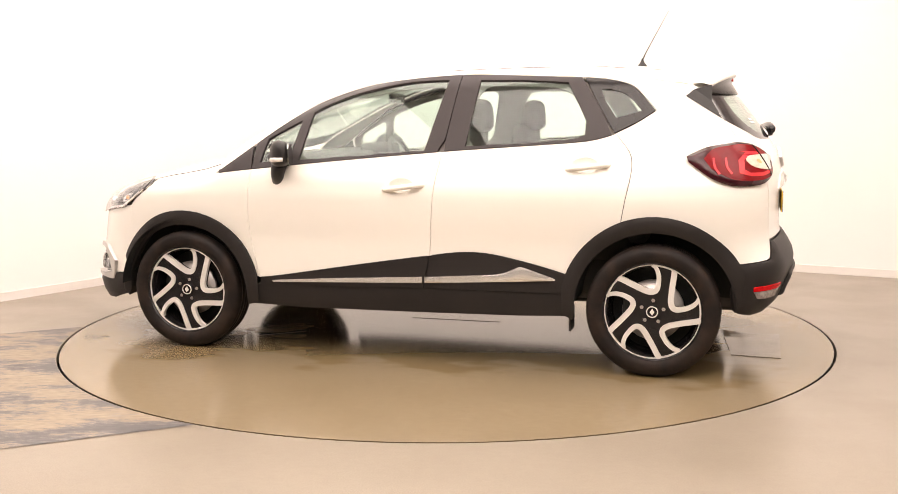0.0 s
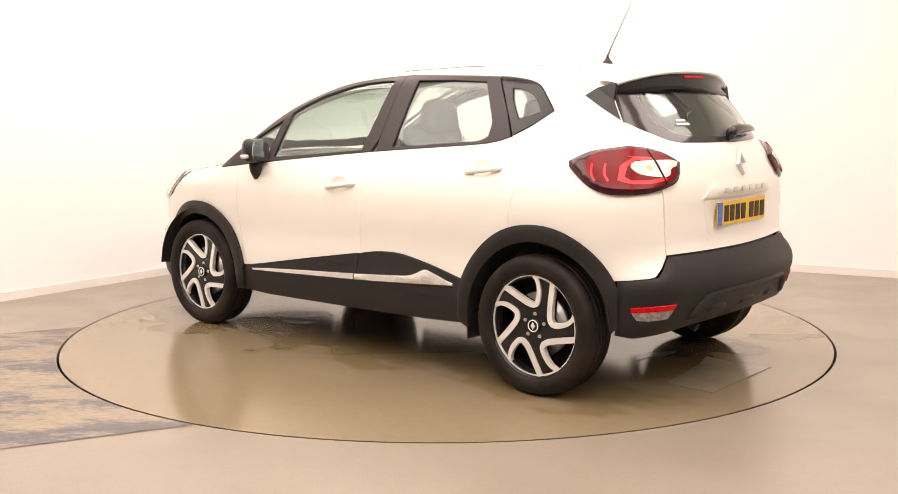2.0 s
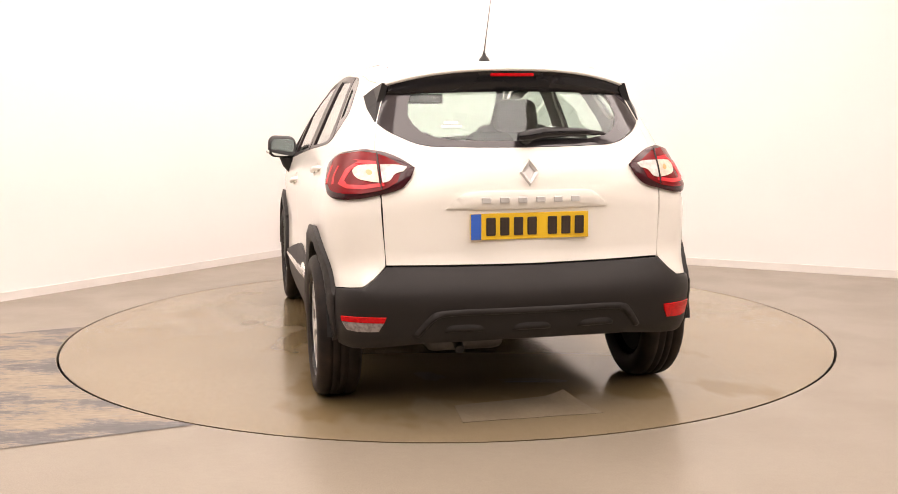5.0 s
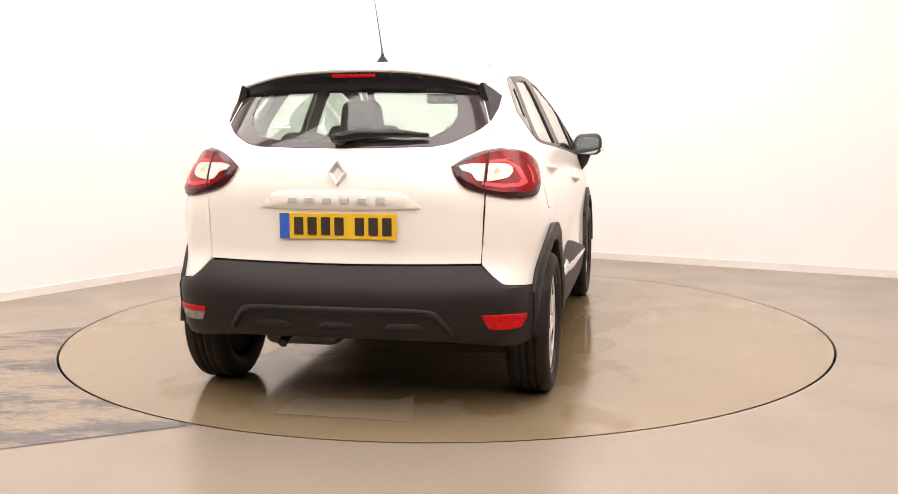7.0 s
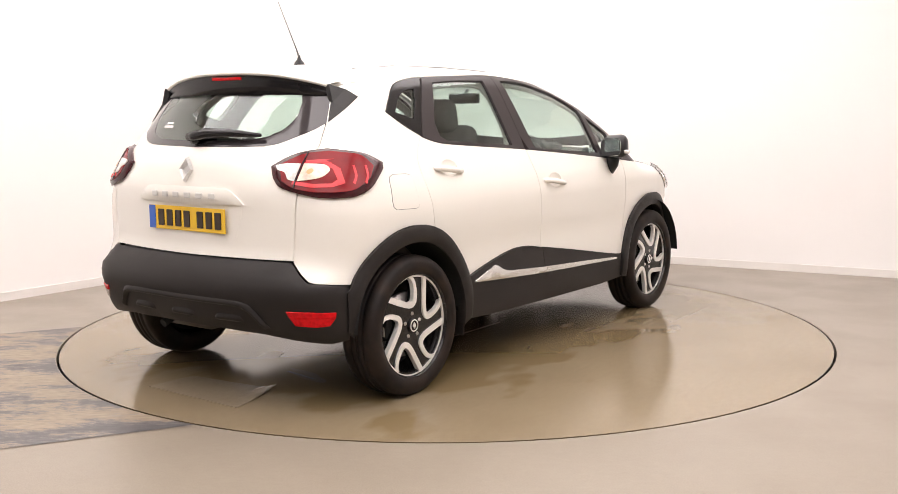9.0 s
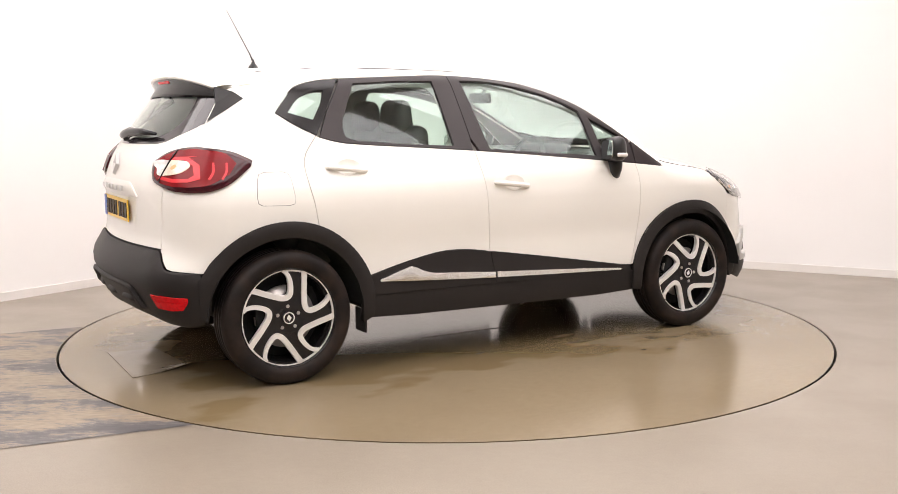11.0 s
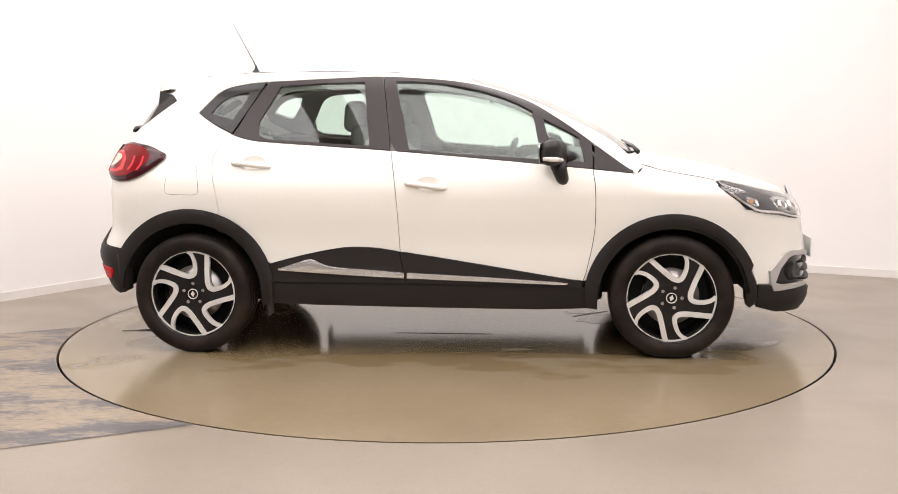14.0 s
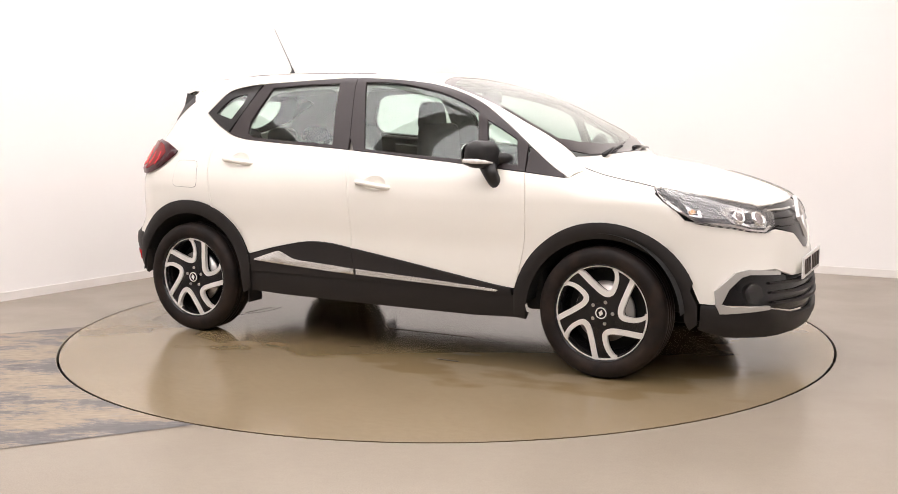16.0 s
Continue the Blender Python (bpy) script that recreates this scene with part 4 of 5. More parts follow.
# front: bumper, grille, lamps, fog surrounds, lip
half = [F(0, 0.60), F(0.10, 0.62), F(0.22, 0.70), F(0.40, 0.735), F(0.47, 0.722), F(0.56, 0.735), F(0.62, 0.752), S(3.045, 0.785), S(2.9900, 0.792), S(2.9900, 0.70), S(2.984, 0.577), S(3.025, 0.49), S(3.065, 0.398), S(3.13, 0.392), F(0.70, 0.40), F(0.66, 0.52), F(0.60, 0.555), F(0.44, 0.545), F(0.30, 0.50), F(0, 0.49)]
front_bumper = panel("front_bumper", mirrored(half), 2.45, PAINT, car, 0, 0.02, h=0.035)
half = [F(0, 0.856), F(0.2, 0.850), F(0.38, 0.832), F(0.40, 0.79), F(0.37, 0.745), F(0.22, 0.708), F(0.10, 0.63), F(0, 0.61)]
grille = panel("grille", mirrored(half), "front", GLOSS, car, -0.008, 0.02, h=0.05, label="black front grille")
for z in (0.74, 0.78, 0.815):
    bar = [F(0.09, z), F(0.2, z), F(0.36, z + 0.006), F(0.36, z + 0.012), F(0.2, z + 0.007), F(0.09, z + 0.007)]
    for flip in (False, True):
        panel("grille_bar", bar, "front", CHROME if z > 0.8 else GLOSS, grille, 0.002, 0.012, (), 0.04, flip)
diamond((float(F(0, 0.77)[0]) - 0.006, 0, 0.765), ((0, 1, 0), (-0.3, 0, 0.954), (0.954, 0, 0.3)), grille, 0.115)
half = [F(0, 0.485), F(0.30, 0.495), F(0.44, 0.54), F(0.60, 0.548), F(0.655, 0.50), F(0.70, 0.39), F(0.55, 0.375), F(0.3, 0.32), F(0, 0.30)]
intake = panel("lower_intake", mirrored(half), 2.45, GLOSS, car, -0.02, 0.02, h=0.05, label="black lower air intake")
for z in (0.36, 0.41, 0.455):
    half = [F(0, z), F(0.25, z + 0.004), F(0.48, z + 0.02), F(0.48, z + 0.03), F(0.25, z + 0.018), F(0, z + 0.014)]
    panel("intake_slat", mirrored(half), 2.45, BLACK, intake, 0.002, 0.02, h=0.05)
half = [F(0, 0.295), F(0.3, 0.315), F(0.55, 0.37), F(0.70, 0.385), S(3.13, 0.388), S(3.07, 0.392), S(3.06, 0.27), F(0.66, 0.235), F(0.4, 0.215), F(0, 0.20)]
panel("front_lip", mirrored(half), 2.45, BLACK, front_bumper, 0.008, 0.03, h=0.05, label="black textured plastic lower lip", crown=0.008, soft=0.02)
front_plate = part("front_plate", box((0.008, 0.52, 0.111), (3.455, 0, 0.53), 0.002), WHITEPLATE, car, "white number plate")
for y in (0.20, 0.14, 0.08, 0.02, -0.07, -0.13, -0.19):
    part("plate_bar", box((0.003, 0.040, 0.076), (3.460, y, 0.53), 0.004), INK, front_plate)


def head_lamp(flip):
    top = [T(2.842, 0.698), T(2.95, 0.650), T(3.06, 0.582), T(3.18, 0.490), T(3.245, 0.425)]
    outline = top + [F(0.38, 0.80), F(0.43, 0.745), F(0.49, 0.722), F(0.565, 0.732), F(0.63, 0.750), S(3.04, 0.777), S(2.955, 0.830), S(2.885, 0.882), S(2.842, 0.918)]
    lamp = panel("headlight", outline, 2.45, GLOSS, car, 0.000, 0.02, (), 0.03, flip, "long swept-back headlight with a clear cover")
    on = lambda pts: [onto_skin((p + skin_normal(p) * 0.2)[None], -skin_normal(p)[None])[0] for p in np.array(pts)]
    c = np.mean(outline, 0)
    inner = on(pull(outline, c, 0.020))
    panel("lamp_housing", inner, 2.45, LAMP_GREY, lamp, 0.004, 0.01, (), 0.03, flip, "grey lamp reflector")
    # bright strips along the upper and the lower edge
    edges = np.array(on(pull(outline, c, 0.010)))
    wide = np.array(on(pull(outline, c, 0.026)))
    for name, ids in (("upper_strip", (0, 1, 2, 3, 4)), ("lower_strip", (6, 7, 8, 9, 10, 11, 12))):
        panel(name, [edges[k] for k in ids] + [wide[k] for k in ids[::-1]], 2.45, CHROME, lamp, 0.008, 0.006, (), 0.02, flip, "bright chrome strip in the headlight")
    # faceted bowl round the projectors, amber bulb cell further back
    bowl = on([F(0.44, 0.795), F(0.50, 0.828), F(0.575, 0.845), F(0.635, 0.838), F(0.635, 0.778), F(0.56, 0.755), F(0.48, 0.750)])
    panel("lamp_bowl", bowl, 2.45, REFLECTOR, lamp, 0.008, 0.008, (), 0.012, flip, "bright faceted reflector", -0.012, 0.05)
    cell = on([S(2.985, 0.858), S(3.045, 0.842), S(3.06, 0.805), S(3.01, 0.815)])
    panel("indicator_cell", cell, 2.45, REFLECTOR, lamp, 0.008, 0.006, (), 0.012, flip, "bright indicator reflector", -0.008, 0.02)
    dot = on([S(3.018 + 0.012 * math.cos(a), 0.832 + 0.010 * math.sin(a)) for a in (i * math.pi / 5 for i in range(10))])
    panel("bulb", dot, 2.45, AMBER, lamp, 0.010, 0.006, (), 0.02, flip, "amber bulb")
    for y, z, r in ((0.50, 0.788, 0.036), (0.592, 0.800, 0.030)):
        p = F(y, z)
        n = skin_normal(p)
        s = -1 if flip else 1
        where = Matrix.Translation((p[0] + n[0] * 0.008, (p[1] + n[1] * 0.008) * s, p[2] + n[2] * 0.008)) @ Vector((n[0], n[1] * s, n[2])).to_track_quat("Z", "Y").to_matrix().to_4x4()
        bm = lathe([(r * 0.72, 0.004), (r * 0.86, 0.010), (r, 0.008), (r * 1.12, 0.0), (r * 1.12, -0.01)], 24, "z")
        bm.transform(where)
        ring_part = part("projector", bm, CHROME, lamp, smooth=True)
        bm = lathe([(0.001, 0.012), (r * 0.40, 0.010), (r * 0.74, 0.003)], 24, "z")
        bm.transform(where)
        part("projector_lens", bm, GREY_LENS, ring_part, smooth=True)
    cover = panel("lamp_cover", outline, 2.45, LAMPGLASS, lamp, 0.020, 0.003, (), 0.03, flip, "clear curved headlight cover", 0.006, 0.03)
    cover.visible_shadow = False
    # C-shaped chrome surround of the fog light
    out = [F(0.44, 0.538), F(0.60, 0.558), F(0.645, 0.545), F(0.70, 0.46), S(3.135, 0.39), S(3.15, 0.352), F(0.68, 0.352), F(0.53, 0.362)]
    inn = [F(0.53, 0.378), F(0.66, 0.380), F(0.690, 0.395), F(0.668, 0.470), F(0.630, 0.522), F(0.60, 0.532), F(0.44, 0.518)]
    panel("fog_surround", out + inn, 2.45, SATIN_SILVER, front_bumper, 0.020, 0.03, (), 0.010, flip, "satin silver C-shaped surround")
    p = F(0.58, 0.44)
    s = -1 if flip else 1
    bm = lathe([(0.001, 0.012), (0.03, 0.008), (0.042, 0.012), (0.05, 0.0), (0.05, -0.02)], 20, "z")
    n = skin_normal(p)
    bm.transform(Matrix.Translation((p[0] - 0.008, p[1] * s, p[2])) @ Vector((n[0], n[1] * s, n[2])).to_track_quat("Z", "Y").to_matrix().to_4x4())
    part("fog_light", bm, LAMPGLASS, front_bumper, smooth=True)


sides(head_lamp)


def seams(flip):
    """Body colour behind the joint of wing and bumper, and the thin dark gap beside the bonnet."""
    panel("joint_strip", [S(2.972, 0.60), S(2.972, 0.79), S(3.006, 0.782), S(3.006, 0.56)], "side", PAINT, car, -0.0012, 0.006, (), 0.03, flip)
    p = [T(x, y) + [0, 0, 0.0005] for x, y in ((2.45, 0.646), (2.55, 0.660), (2.66, 0.676), (2.75, 0.687), (2.83, 0.695))]
    part("bonnet_seam", tube([(x, -y if flip else y, z) for x, y, z in p], 0.0018, 6), PILLAR, car, "thin dark gap beside the bonnet")


sides(seams)


# dark structure behind the seams
def underlay(flip):
    body = lift([(0.24, 1.19)] + part_of(BELT, 0.3, 2.15) + [(2.60, 0.93), (2.83, 0.90), (2.96, 0.78)]) + lift(arch(2.606, 0.47, 0.312, 38, 168)) + lift([(2.1, 0.30), (0.47, 0.30)]) + lift(arch(0, 0.47, 0.335, 10, 128)) + lift([(-0.1, 1.15)])
    panel("body_frame", body, "side", DARK, car, -0.022, 0.02, (), 0.06, flip)
    p = [S(-0.36, 0.66), S(-0.33, 1.15), R(0.60, 1.15), R(0.58, 0.64)]
    panel("body_frame", p, 0.35, DARK, car, -0.022, 0.02, (), 0.05, flip)


sides(underlay)
half = [R(0, 0.36), R(0.55, 0.36), R(0.60, 0.60), R(0.58, 1.14), R(0, 1.15)]
panel("tailgate_lining", mirrored(half), "rear", TRIM, car, -0.03, 0.03, h=0.08)
half = [F(0, 0.32), F(0.5, 0.36), F(0.55, 0.7), F(0.3, 0.82), F(0, 0.83)]
panel("radiator_panel", mirrored(half), "front", DARK, car, -0.045, 0.02, h=0.1)
part("floor_pan", box((3.20, 1.00, 0.08), (1.33, 0, 0.335), 0.03), DARK, car)
part("side_floor", box((1.62, 1.56, 0.06), (1.30, 0, 0.32), 0.02), DARK, car)
part("engine_bulkhead", box((0.10, 1.40, 0.66), (2.20, 0, 0.62), 0.02), DARK, car)
part("rear_axle", box((0.12, 1.20, 0.10), (0.0, 0, 0.27), 0.03), DARK, car)
part("silencer", box((0.26, 0.36, 0.12), (-0.30, 0.24, 0.325), 0.045, 3), STEEL_DARK, car, "dull grey exhaust silencer", True)
part("tail_pipe", tube([(-0.36, 0.29, 0.325), (-0.47, 0.29, 0.322), (-0.525, 0.29, 0.298)], 0.021, 14), DARK, car)
for x, y in ((0.395, 0.80), (0.395, -0.80)):
    part("mud_flap", box((0.012, 0.12, 0.12), (x + 0.03, y * 0.97, 0.265), 0.004), BLACK, car)


# wheels
def flat_plate(loop, holes, h, thick, at):
    v2, tris = fill(loop, holes, h)
    bm = bmesh.new()
    top = [bm.verts.new((-a, at, b)) for a, b in v2]
    low = [bm.verts.new((-a, at - thick, b)) for a, b in v2]
    edges = {}
    for t in tris:
        bm.faces.new([top[i] for i in t])
        bm.faces.new([low[i] for i in t[::-1]])
        for i in range(3):
            edges[(t[i], t[(i + 1) % 3])] = 1
    for i, j in edges:
        if (j, i) not in edges:
            bm.faces.new((top[i], top[j], low[j], low[i]))
    return bm


PETAL = tuple((a * 1.035, b * 1.035) for a, b in ((-0.166, 0.160), (-0.135, 0.147), (-0.098, 0.129), (-0.060, 0.112), (-0.026, 0.0985), (0.0, 0.096), (0.018, 0.106), (0.026, 0.130), (0.028, 0.165), (0.022, 0.195), (0.010, 0.216), (-0.004, 0.225)))


def spun(p, a):
    c, s = math.cos(a), math.sin(a)
    return (p[0] * c - p[1] * s, p[0] * s + p[1] * c)


def wheel():
    ob = new("wheel")
    r = 0.330
    tyre = [(0.238, 0.076), (0.244, 0.086), (0.256, 0.094), (0.274, 0.100), (0.293, 0.099), (0.310, 0.094), (0.322, 0.082), (0.3285, 0.066)]
    for y in (0.052, 0.018):
        tyre += [(r, y), (r - 0.001, y - 0.013), (r - 0.007, y - 0.014), (r - 0.007, y - 0.020), (r - 0.001, y - 0.021)]
    tyre += [(r, -0.02), (r - 0.007, -0.030), (r - 0.007, -0.036), (r, -0.037), (0.3285, -0.066), (0.322, -0.082), (0.290, -0.099), (0.25, -0.098), (0.226, -0.078)]
    part("tyre", lathe(tyre, 72), RUBBER, ob, "black rubber tyre", True)
    part("rim", lathe([(0.238, 0.078), (0.2455, 0.083), (0.244, 0.088), (0.2405, 0.086), (0.238, 0.074), (0.224, 0.06), (0.205, -0.05), (0.22, -0.08)], 72), GLOSS, ob, "gloss black alloy rim", True)
    part("barrel_back", lathe([(0.001, -0.035), (0.10, -0.035), (0.212, -0.045)], 36), DARK, ob)
    path = bow(PETAL, 3)
    holes, bands = [], []
    for k in range(5):
        a = 2 * math.pi * k / 5
        pts = [np.array(spun(q, a)) for q in path]
        ways = [pts[min(i + 1, len(pts) - 1)] - pts[max(i - 1, 0)] for i in range(len(pts))]
        ways = [w / np.linalg.norm(w) for w in ways]
        normals = [np.array((-w[1], w[0])) for w in ways]
        width = [0.0138 - (0.0 if i < len(pts) * 0.45 else 0.0060 * (i / len(pts) - 0.45) / 0.55) for i in range(len(pts))]
        bands.append([p + n * w for p, n, w in zip(pts, normals, width)] + [p - n * w for p, n, w in zip(pts, normals, width)][::-1])
        inner = [p + n * w * 0.9 for p, n, w in zip(pts[1:-1], normals[1:-1], width[1:-1])]
        a0, a1 = math.atan2(inner[-1][1], inner[-1][0]), math.atan2(inner[0][1], inner[0][0])
        if a1 < a0:
            a1 += 2 * math.pi
        arc = [np.array((math.cos(a0 + (a1 - a0) * i / 8), math.sin(a0 + (a1 - a0) * i / 8))) * 0.2235 for i in range(1, 8)]
        holes.append([q for q in inner if np.linalg.norm(q) < 0.2245] + arc)
    disc = [(0.2345 * math.cos(2 * math.pi * i / 72), 0.2345 * math.sin(2 * math.pi * i / 72)) for i in range(72)]
    part("spoke_face", flat_plate(disc, holes, 0.03, 0.030, 0.066), GLOSS, ob, "gloss black spokes")
    for band in bands:
        part("spoke_loop", flat_plate(band, [], 0.03, 0.022, 0.074), SILVER, ob, "machined silver spoke edge")
    for k in range(5):
        for start, sweep, thin in ((90.5, -25, 0.0085), (91, 43, 0.0050)):
            a0 = math.radians(start + 72 * k)
            a1 = a0 + math.radians(sweep)
            arc = [(math.cos(a0 + (a1 - a0) * i / 8) * q, math.sin(a0 + (a1 - a0) * i / 8) * q) for q, order in ((0.236, range(9)), (0.236 - thin, range(8, -1, -1))) for i in order]
            part("rim_edge", flat_plate(arc, [], 0.03, 0.012, 0.0745), SILVER, ob, "machined silver rim edge")
    part("hub_cap", lathe([(0.034, 0.06), (0.034, 0.072), (0.030, 0.077), (0.001, 0.078)], 28), GLOSS, ob, smooth=False)
    part("hub_ring", lathe([(0.0295, 0.0765), (0.0285, 0.080), (0.0245, 0.080), (0.0235, 0.0765)], 28), SILVER, ob)
    bm = bmesh.new()
    vs = [bm.verts.new(q) for q in ((0.012, 0.0805, 0), (0, 0.0805, 0.017), (-0.012, 0.0805, 0), (0, 0.0805, -0.017))]
    low = [bm.verts.new((v.co.x, 0.077, v.co.z)) for v in vs]
    bm.faces.new(vs)
    for i in range(4):
        bm.faces.new((vs[i], vs[(i + 1) % 4], low[(i + 1) % 4], low[i]))
    part("hub_badge", bm, SILVER, ob)
    for k in range(5):
        a = 2 * math.pi * (k + 0.3) / 5
        bm = lathe([(0.010, 0.06), (0.010, 0.066), (0.0075, 0.072), (0.001, 0.072)], 6)
        bm.transform(Matrix.Translation((0.056 * math.cos(a), 0, 0.056 * math.sin(a))))
        part("wheel_bolt", bm, STEEL, ob)
    part("brake_disc", lathe([(0.06, 0.022), (0.152, 0.022), (0.152, 0.0), (0.06, 0.0)], 48), STEEL, ob, "worn steel brake disc", True)
    part("brake_caliper", box((0.07, 0.07, 0.13), (0.115, 0.0, 0.02), 0.012), DARK, ob)
    return ob


first_wheel = wheel()
# the wheel's face looks along +y; on the right-hand side it is turned round
places = ((0.014, 0.778, 0), (2.606, 0.744, -9), (0.010, -0.768, 5), (2.606, -0.744, -16))
for i, (x, y, roll) in enumerate(places):
    m = pose(x, y, 0.3285, 0, 0, 0 if y > 0 else 180) @ pose(0, 0, 0, 0, roll, 0)
    w = first_wheel if i == 3 else copy_thing(first_wheel, m)
    w.parent = car
    w.matrix_basis = m

# door mirrors: the outer end is swept back
def rounded_plate(wide, high, thick, r, n=6):
    """A plate across x with round corners."""
    bm = bmesh.new()
    ring = []
    for cy, cz, a0 in ((1, 1, 0), (-1, 1, 90), (-1, -1, 180), (1, -1, 270)):
        for i in range(n + 1):
            a = math.radians(a0 + 90 * i / n)
            ring.append((cy * (wide / 2 - r) + math.cos(a) * r, cz * (high / 2 - r) + math.sin(a) * r))
    back, front = ([bm.verts.new((x, y, z)) for y, z in ring] for x in (0, thick))
    bm.faces.new(back)
    bm.faces.new(front[::-1])
    for i in range(len(ring)):
        bm.faces.new((back[i], back[(i + 1) % len(ring)], front[(i + 1) % len(ring)], front[i]))
    return bm


def door_mirror(s):
    def swept(bm):
        # 0 at the middle of the housing; outwards leans back, the top leans in
        for v in bm.verts:
            v.co = Vector((1.985 + v.co.x - 0.30 * v.co.y, (0.868 + v.co.y) * s, 1.098 + v.co.z + 0.06 * v.co.y))
        return bm
    housing = part("door_mirror", swept(box((0.112, 0.190, 0.140), (0, 0.004, 0), 0.048, 5, None, (0.86, 0.94))), SATIN, car, "satin black door mirror housing", True)
    part("mirror_foot", tube([(2.03, 0.775 * s, 0.950), (2.03, 0.81 * s, 0.950), (2.020, 0.835 * s, 0.985), (2.0, 0.850 * s, 1.045)], [0.026, 0.034, 0.036, 0.044], 16), SATIN, housing, smooth=True)
    part("mirror_arm", tube([(2.01, 0.81 * s, 1.085), (2.06, 0.775 * s, 1.075), (2.10, 0.740 * s, 1.065)], [0.036, 0.030, 0.028], 14), SATIN, housing, smooth=True)
    glass_bm = rounded_plate(0.156, 0.108, 0.006, 0.034)
    bmesh.ops.translate(glass_bm, verts=glass_bm.verts, vec=(-0.0600, 0, -0.004))
    part("mirror_glass", swept(glass_bm), MIRROR, housing, "mirror glass")
    part("mirror_indicator", swept(tube([(-0.030, 0.0965, -0.034), (0.012, 0.0965, -0.036), (0.036, 0.084, -0.036), (0.050, 0.050, -0.038), (0.053, 0.0, -0.042)], [0.010, 0.013, 0.013, 0.010, 0.004], 10)), CLEAR, housing, "clear side repeater", True)


for s in (1, -1):
    door_mirror(s)

# aerial
part("aerial_base", lathe([(0.028, 1.552), (0.024, 1.562), (0.012, 1.576), (0.007, 1.588), (0.004, 1.600)], 16, "z"), GLOSS, car, smooth=True).matrix_basis = Matrix.Translation((0.165, 0, 0.004))
part("aerial", tube([(0.166, 0, 1.590), (0.146, 0, 1.635), (0.026, 0, 1.86)], [0.0055, 0.0032, 0.0012], 6), TRIM, car, "thin dark roof aerial")

# rear wiper
wiper = part("rear_wiper", tube([(-0.540, 0.035, 1.205), (-0.535, -0.01, 1.210), (-0.525, -0.08, 1.222), (-0.512, -0.24, 1.224), (-0.475, -0.375, 1.215)], [0.018, 0.025, 0.025, 0.018, 0.008], 12), GLOSS, car, "black rear wiper", True)
part("wiper_cap", lathe([(0.001, 0.03), (0.026, 0.024), (0.030, 0.0)], 16, "y"), GLOSS, wiper, smooth=True).matrix_basis = pose(-0.520, 0.0, 1.200, 0, 0, 90)
# windscreen wipers
for y, l in ((-0.38, 0.62), (0.12, 0.55)):
    p = [T(2.455, y) + [0, 0, 0.014], T(2.44, y + l * 0.3) + [0, 0, 0.02], T(2.40, y + l * 0.8) + [0, 0, 0.016]]
    part("windscreen_wiper", tube(p, [0.014, 0.009, 0.006], 8), GLOSS, car, "black windscreen wiper", True)

# roof seams
for s in (1, -1):
    p = [T(x, 0.50 * s) + [0, 0, 0.001] for x in (0.0, 0.3, 0.7, 1.1, 1.45)]
    part("roof_seam", tube(p, 0.0016, 6), PILLAR, car, "thin dark roof seam strip")


# cabin
def seat(x, y, wide, rear=False):
    ob = part("rear_seat" if rear else "front_seat", box((0.50, wide, 0.16), (x + 0.28, y, 0.62), 0.05, 3), FABRIC, car, "dark grey cloth seat", True)
    part("backrest", box((0.13, wide, 0.46 if rear else 0.62), (x, y, 0.86 if rear else 0.93), 0.05, 3, None, (0.8, 0.86)), FABRIC, ob, smooth=True)
    part("seat_base", box((0.45, wide * 0.85, 0.24), (x + 0.26, y, 0.44), 0.03), TRIM, ob)
    for dy in ((0,) if not rear else (-0.38, 0, 0.38)):
        low = 0.155 if rear else 0.0
        part("headrest", box((0.125, 0.26, 0.10 if rear else 0.18), (x - 0.05, y + dy, 1.290 - low * 0.8), 0.048, 4, None, (0.80, 0.86)), FABRIC, ob, smooth=True)
        for q in (-0.06, 0.06):
            part("headrest_post", tube([(x - 0.03, y + dy + q, 1.15 - low), (x - 0.05, y + dy + q, 1.26 - low)], 0.006, 6), STEEL, ob)
    return ob


seat(1.06, 0.36, 0.50)
seat(0.90, -0.36, 0.50)
seat(0.12, 0.0, 1.24, True)
dash = part("dashboard", box((0.46, 1.42, 0.30), (2.03, 0, 0.93), 0.08, 4), TRIM, car, "dark grey dashboard", True)
part("binnacle", box((0.16, 0.36, 0.09), (1.86, -0.36, 1.075), 0.035, 3), TRIM, dash, smooth=True)
ring = [(1.70 + 0.07 * math.sin(a), -0.36 + 0.18 * math.cos(a), 0.99 + 0.165 * math.sin(a)) for a in (2 * math.pi * i / 36 for i in range(37))]
steering = part("steering_wheel", tube(ring, 0.015, 8), GLOSS, car, "black steering wheel", True)
part("steering_hub", box((0.06, 0.16, 0.12), (1.715, -0.36, 0.985), 0.025, 3), TRIM, steering, smooth=True)
part("steering_spoke", box((0.02, 0.33, 0.035), (1.71, -0.36, 0.98), 0.008), TRIM, steering)
part("steering_column", tube([(1.73, -0.36, 0.98), (1.95, -0.36, 0.93)], 0.04, 10), TRIM, steering, smooth=True)
part("interior_mirror", box((0.03, 0.23, 0.065), (1.62, 0, 1.395), 0.014, 3), GLOSS, car, "black interior mirror", True)
part("mirror_stalk", tube([(1.62, 0, 1.41), (1.66, 0, 1.45)], 0.010, 8), GLOSS, car)
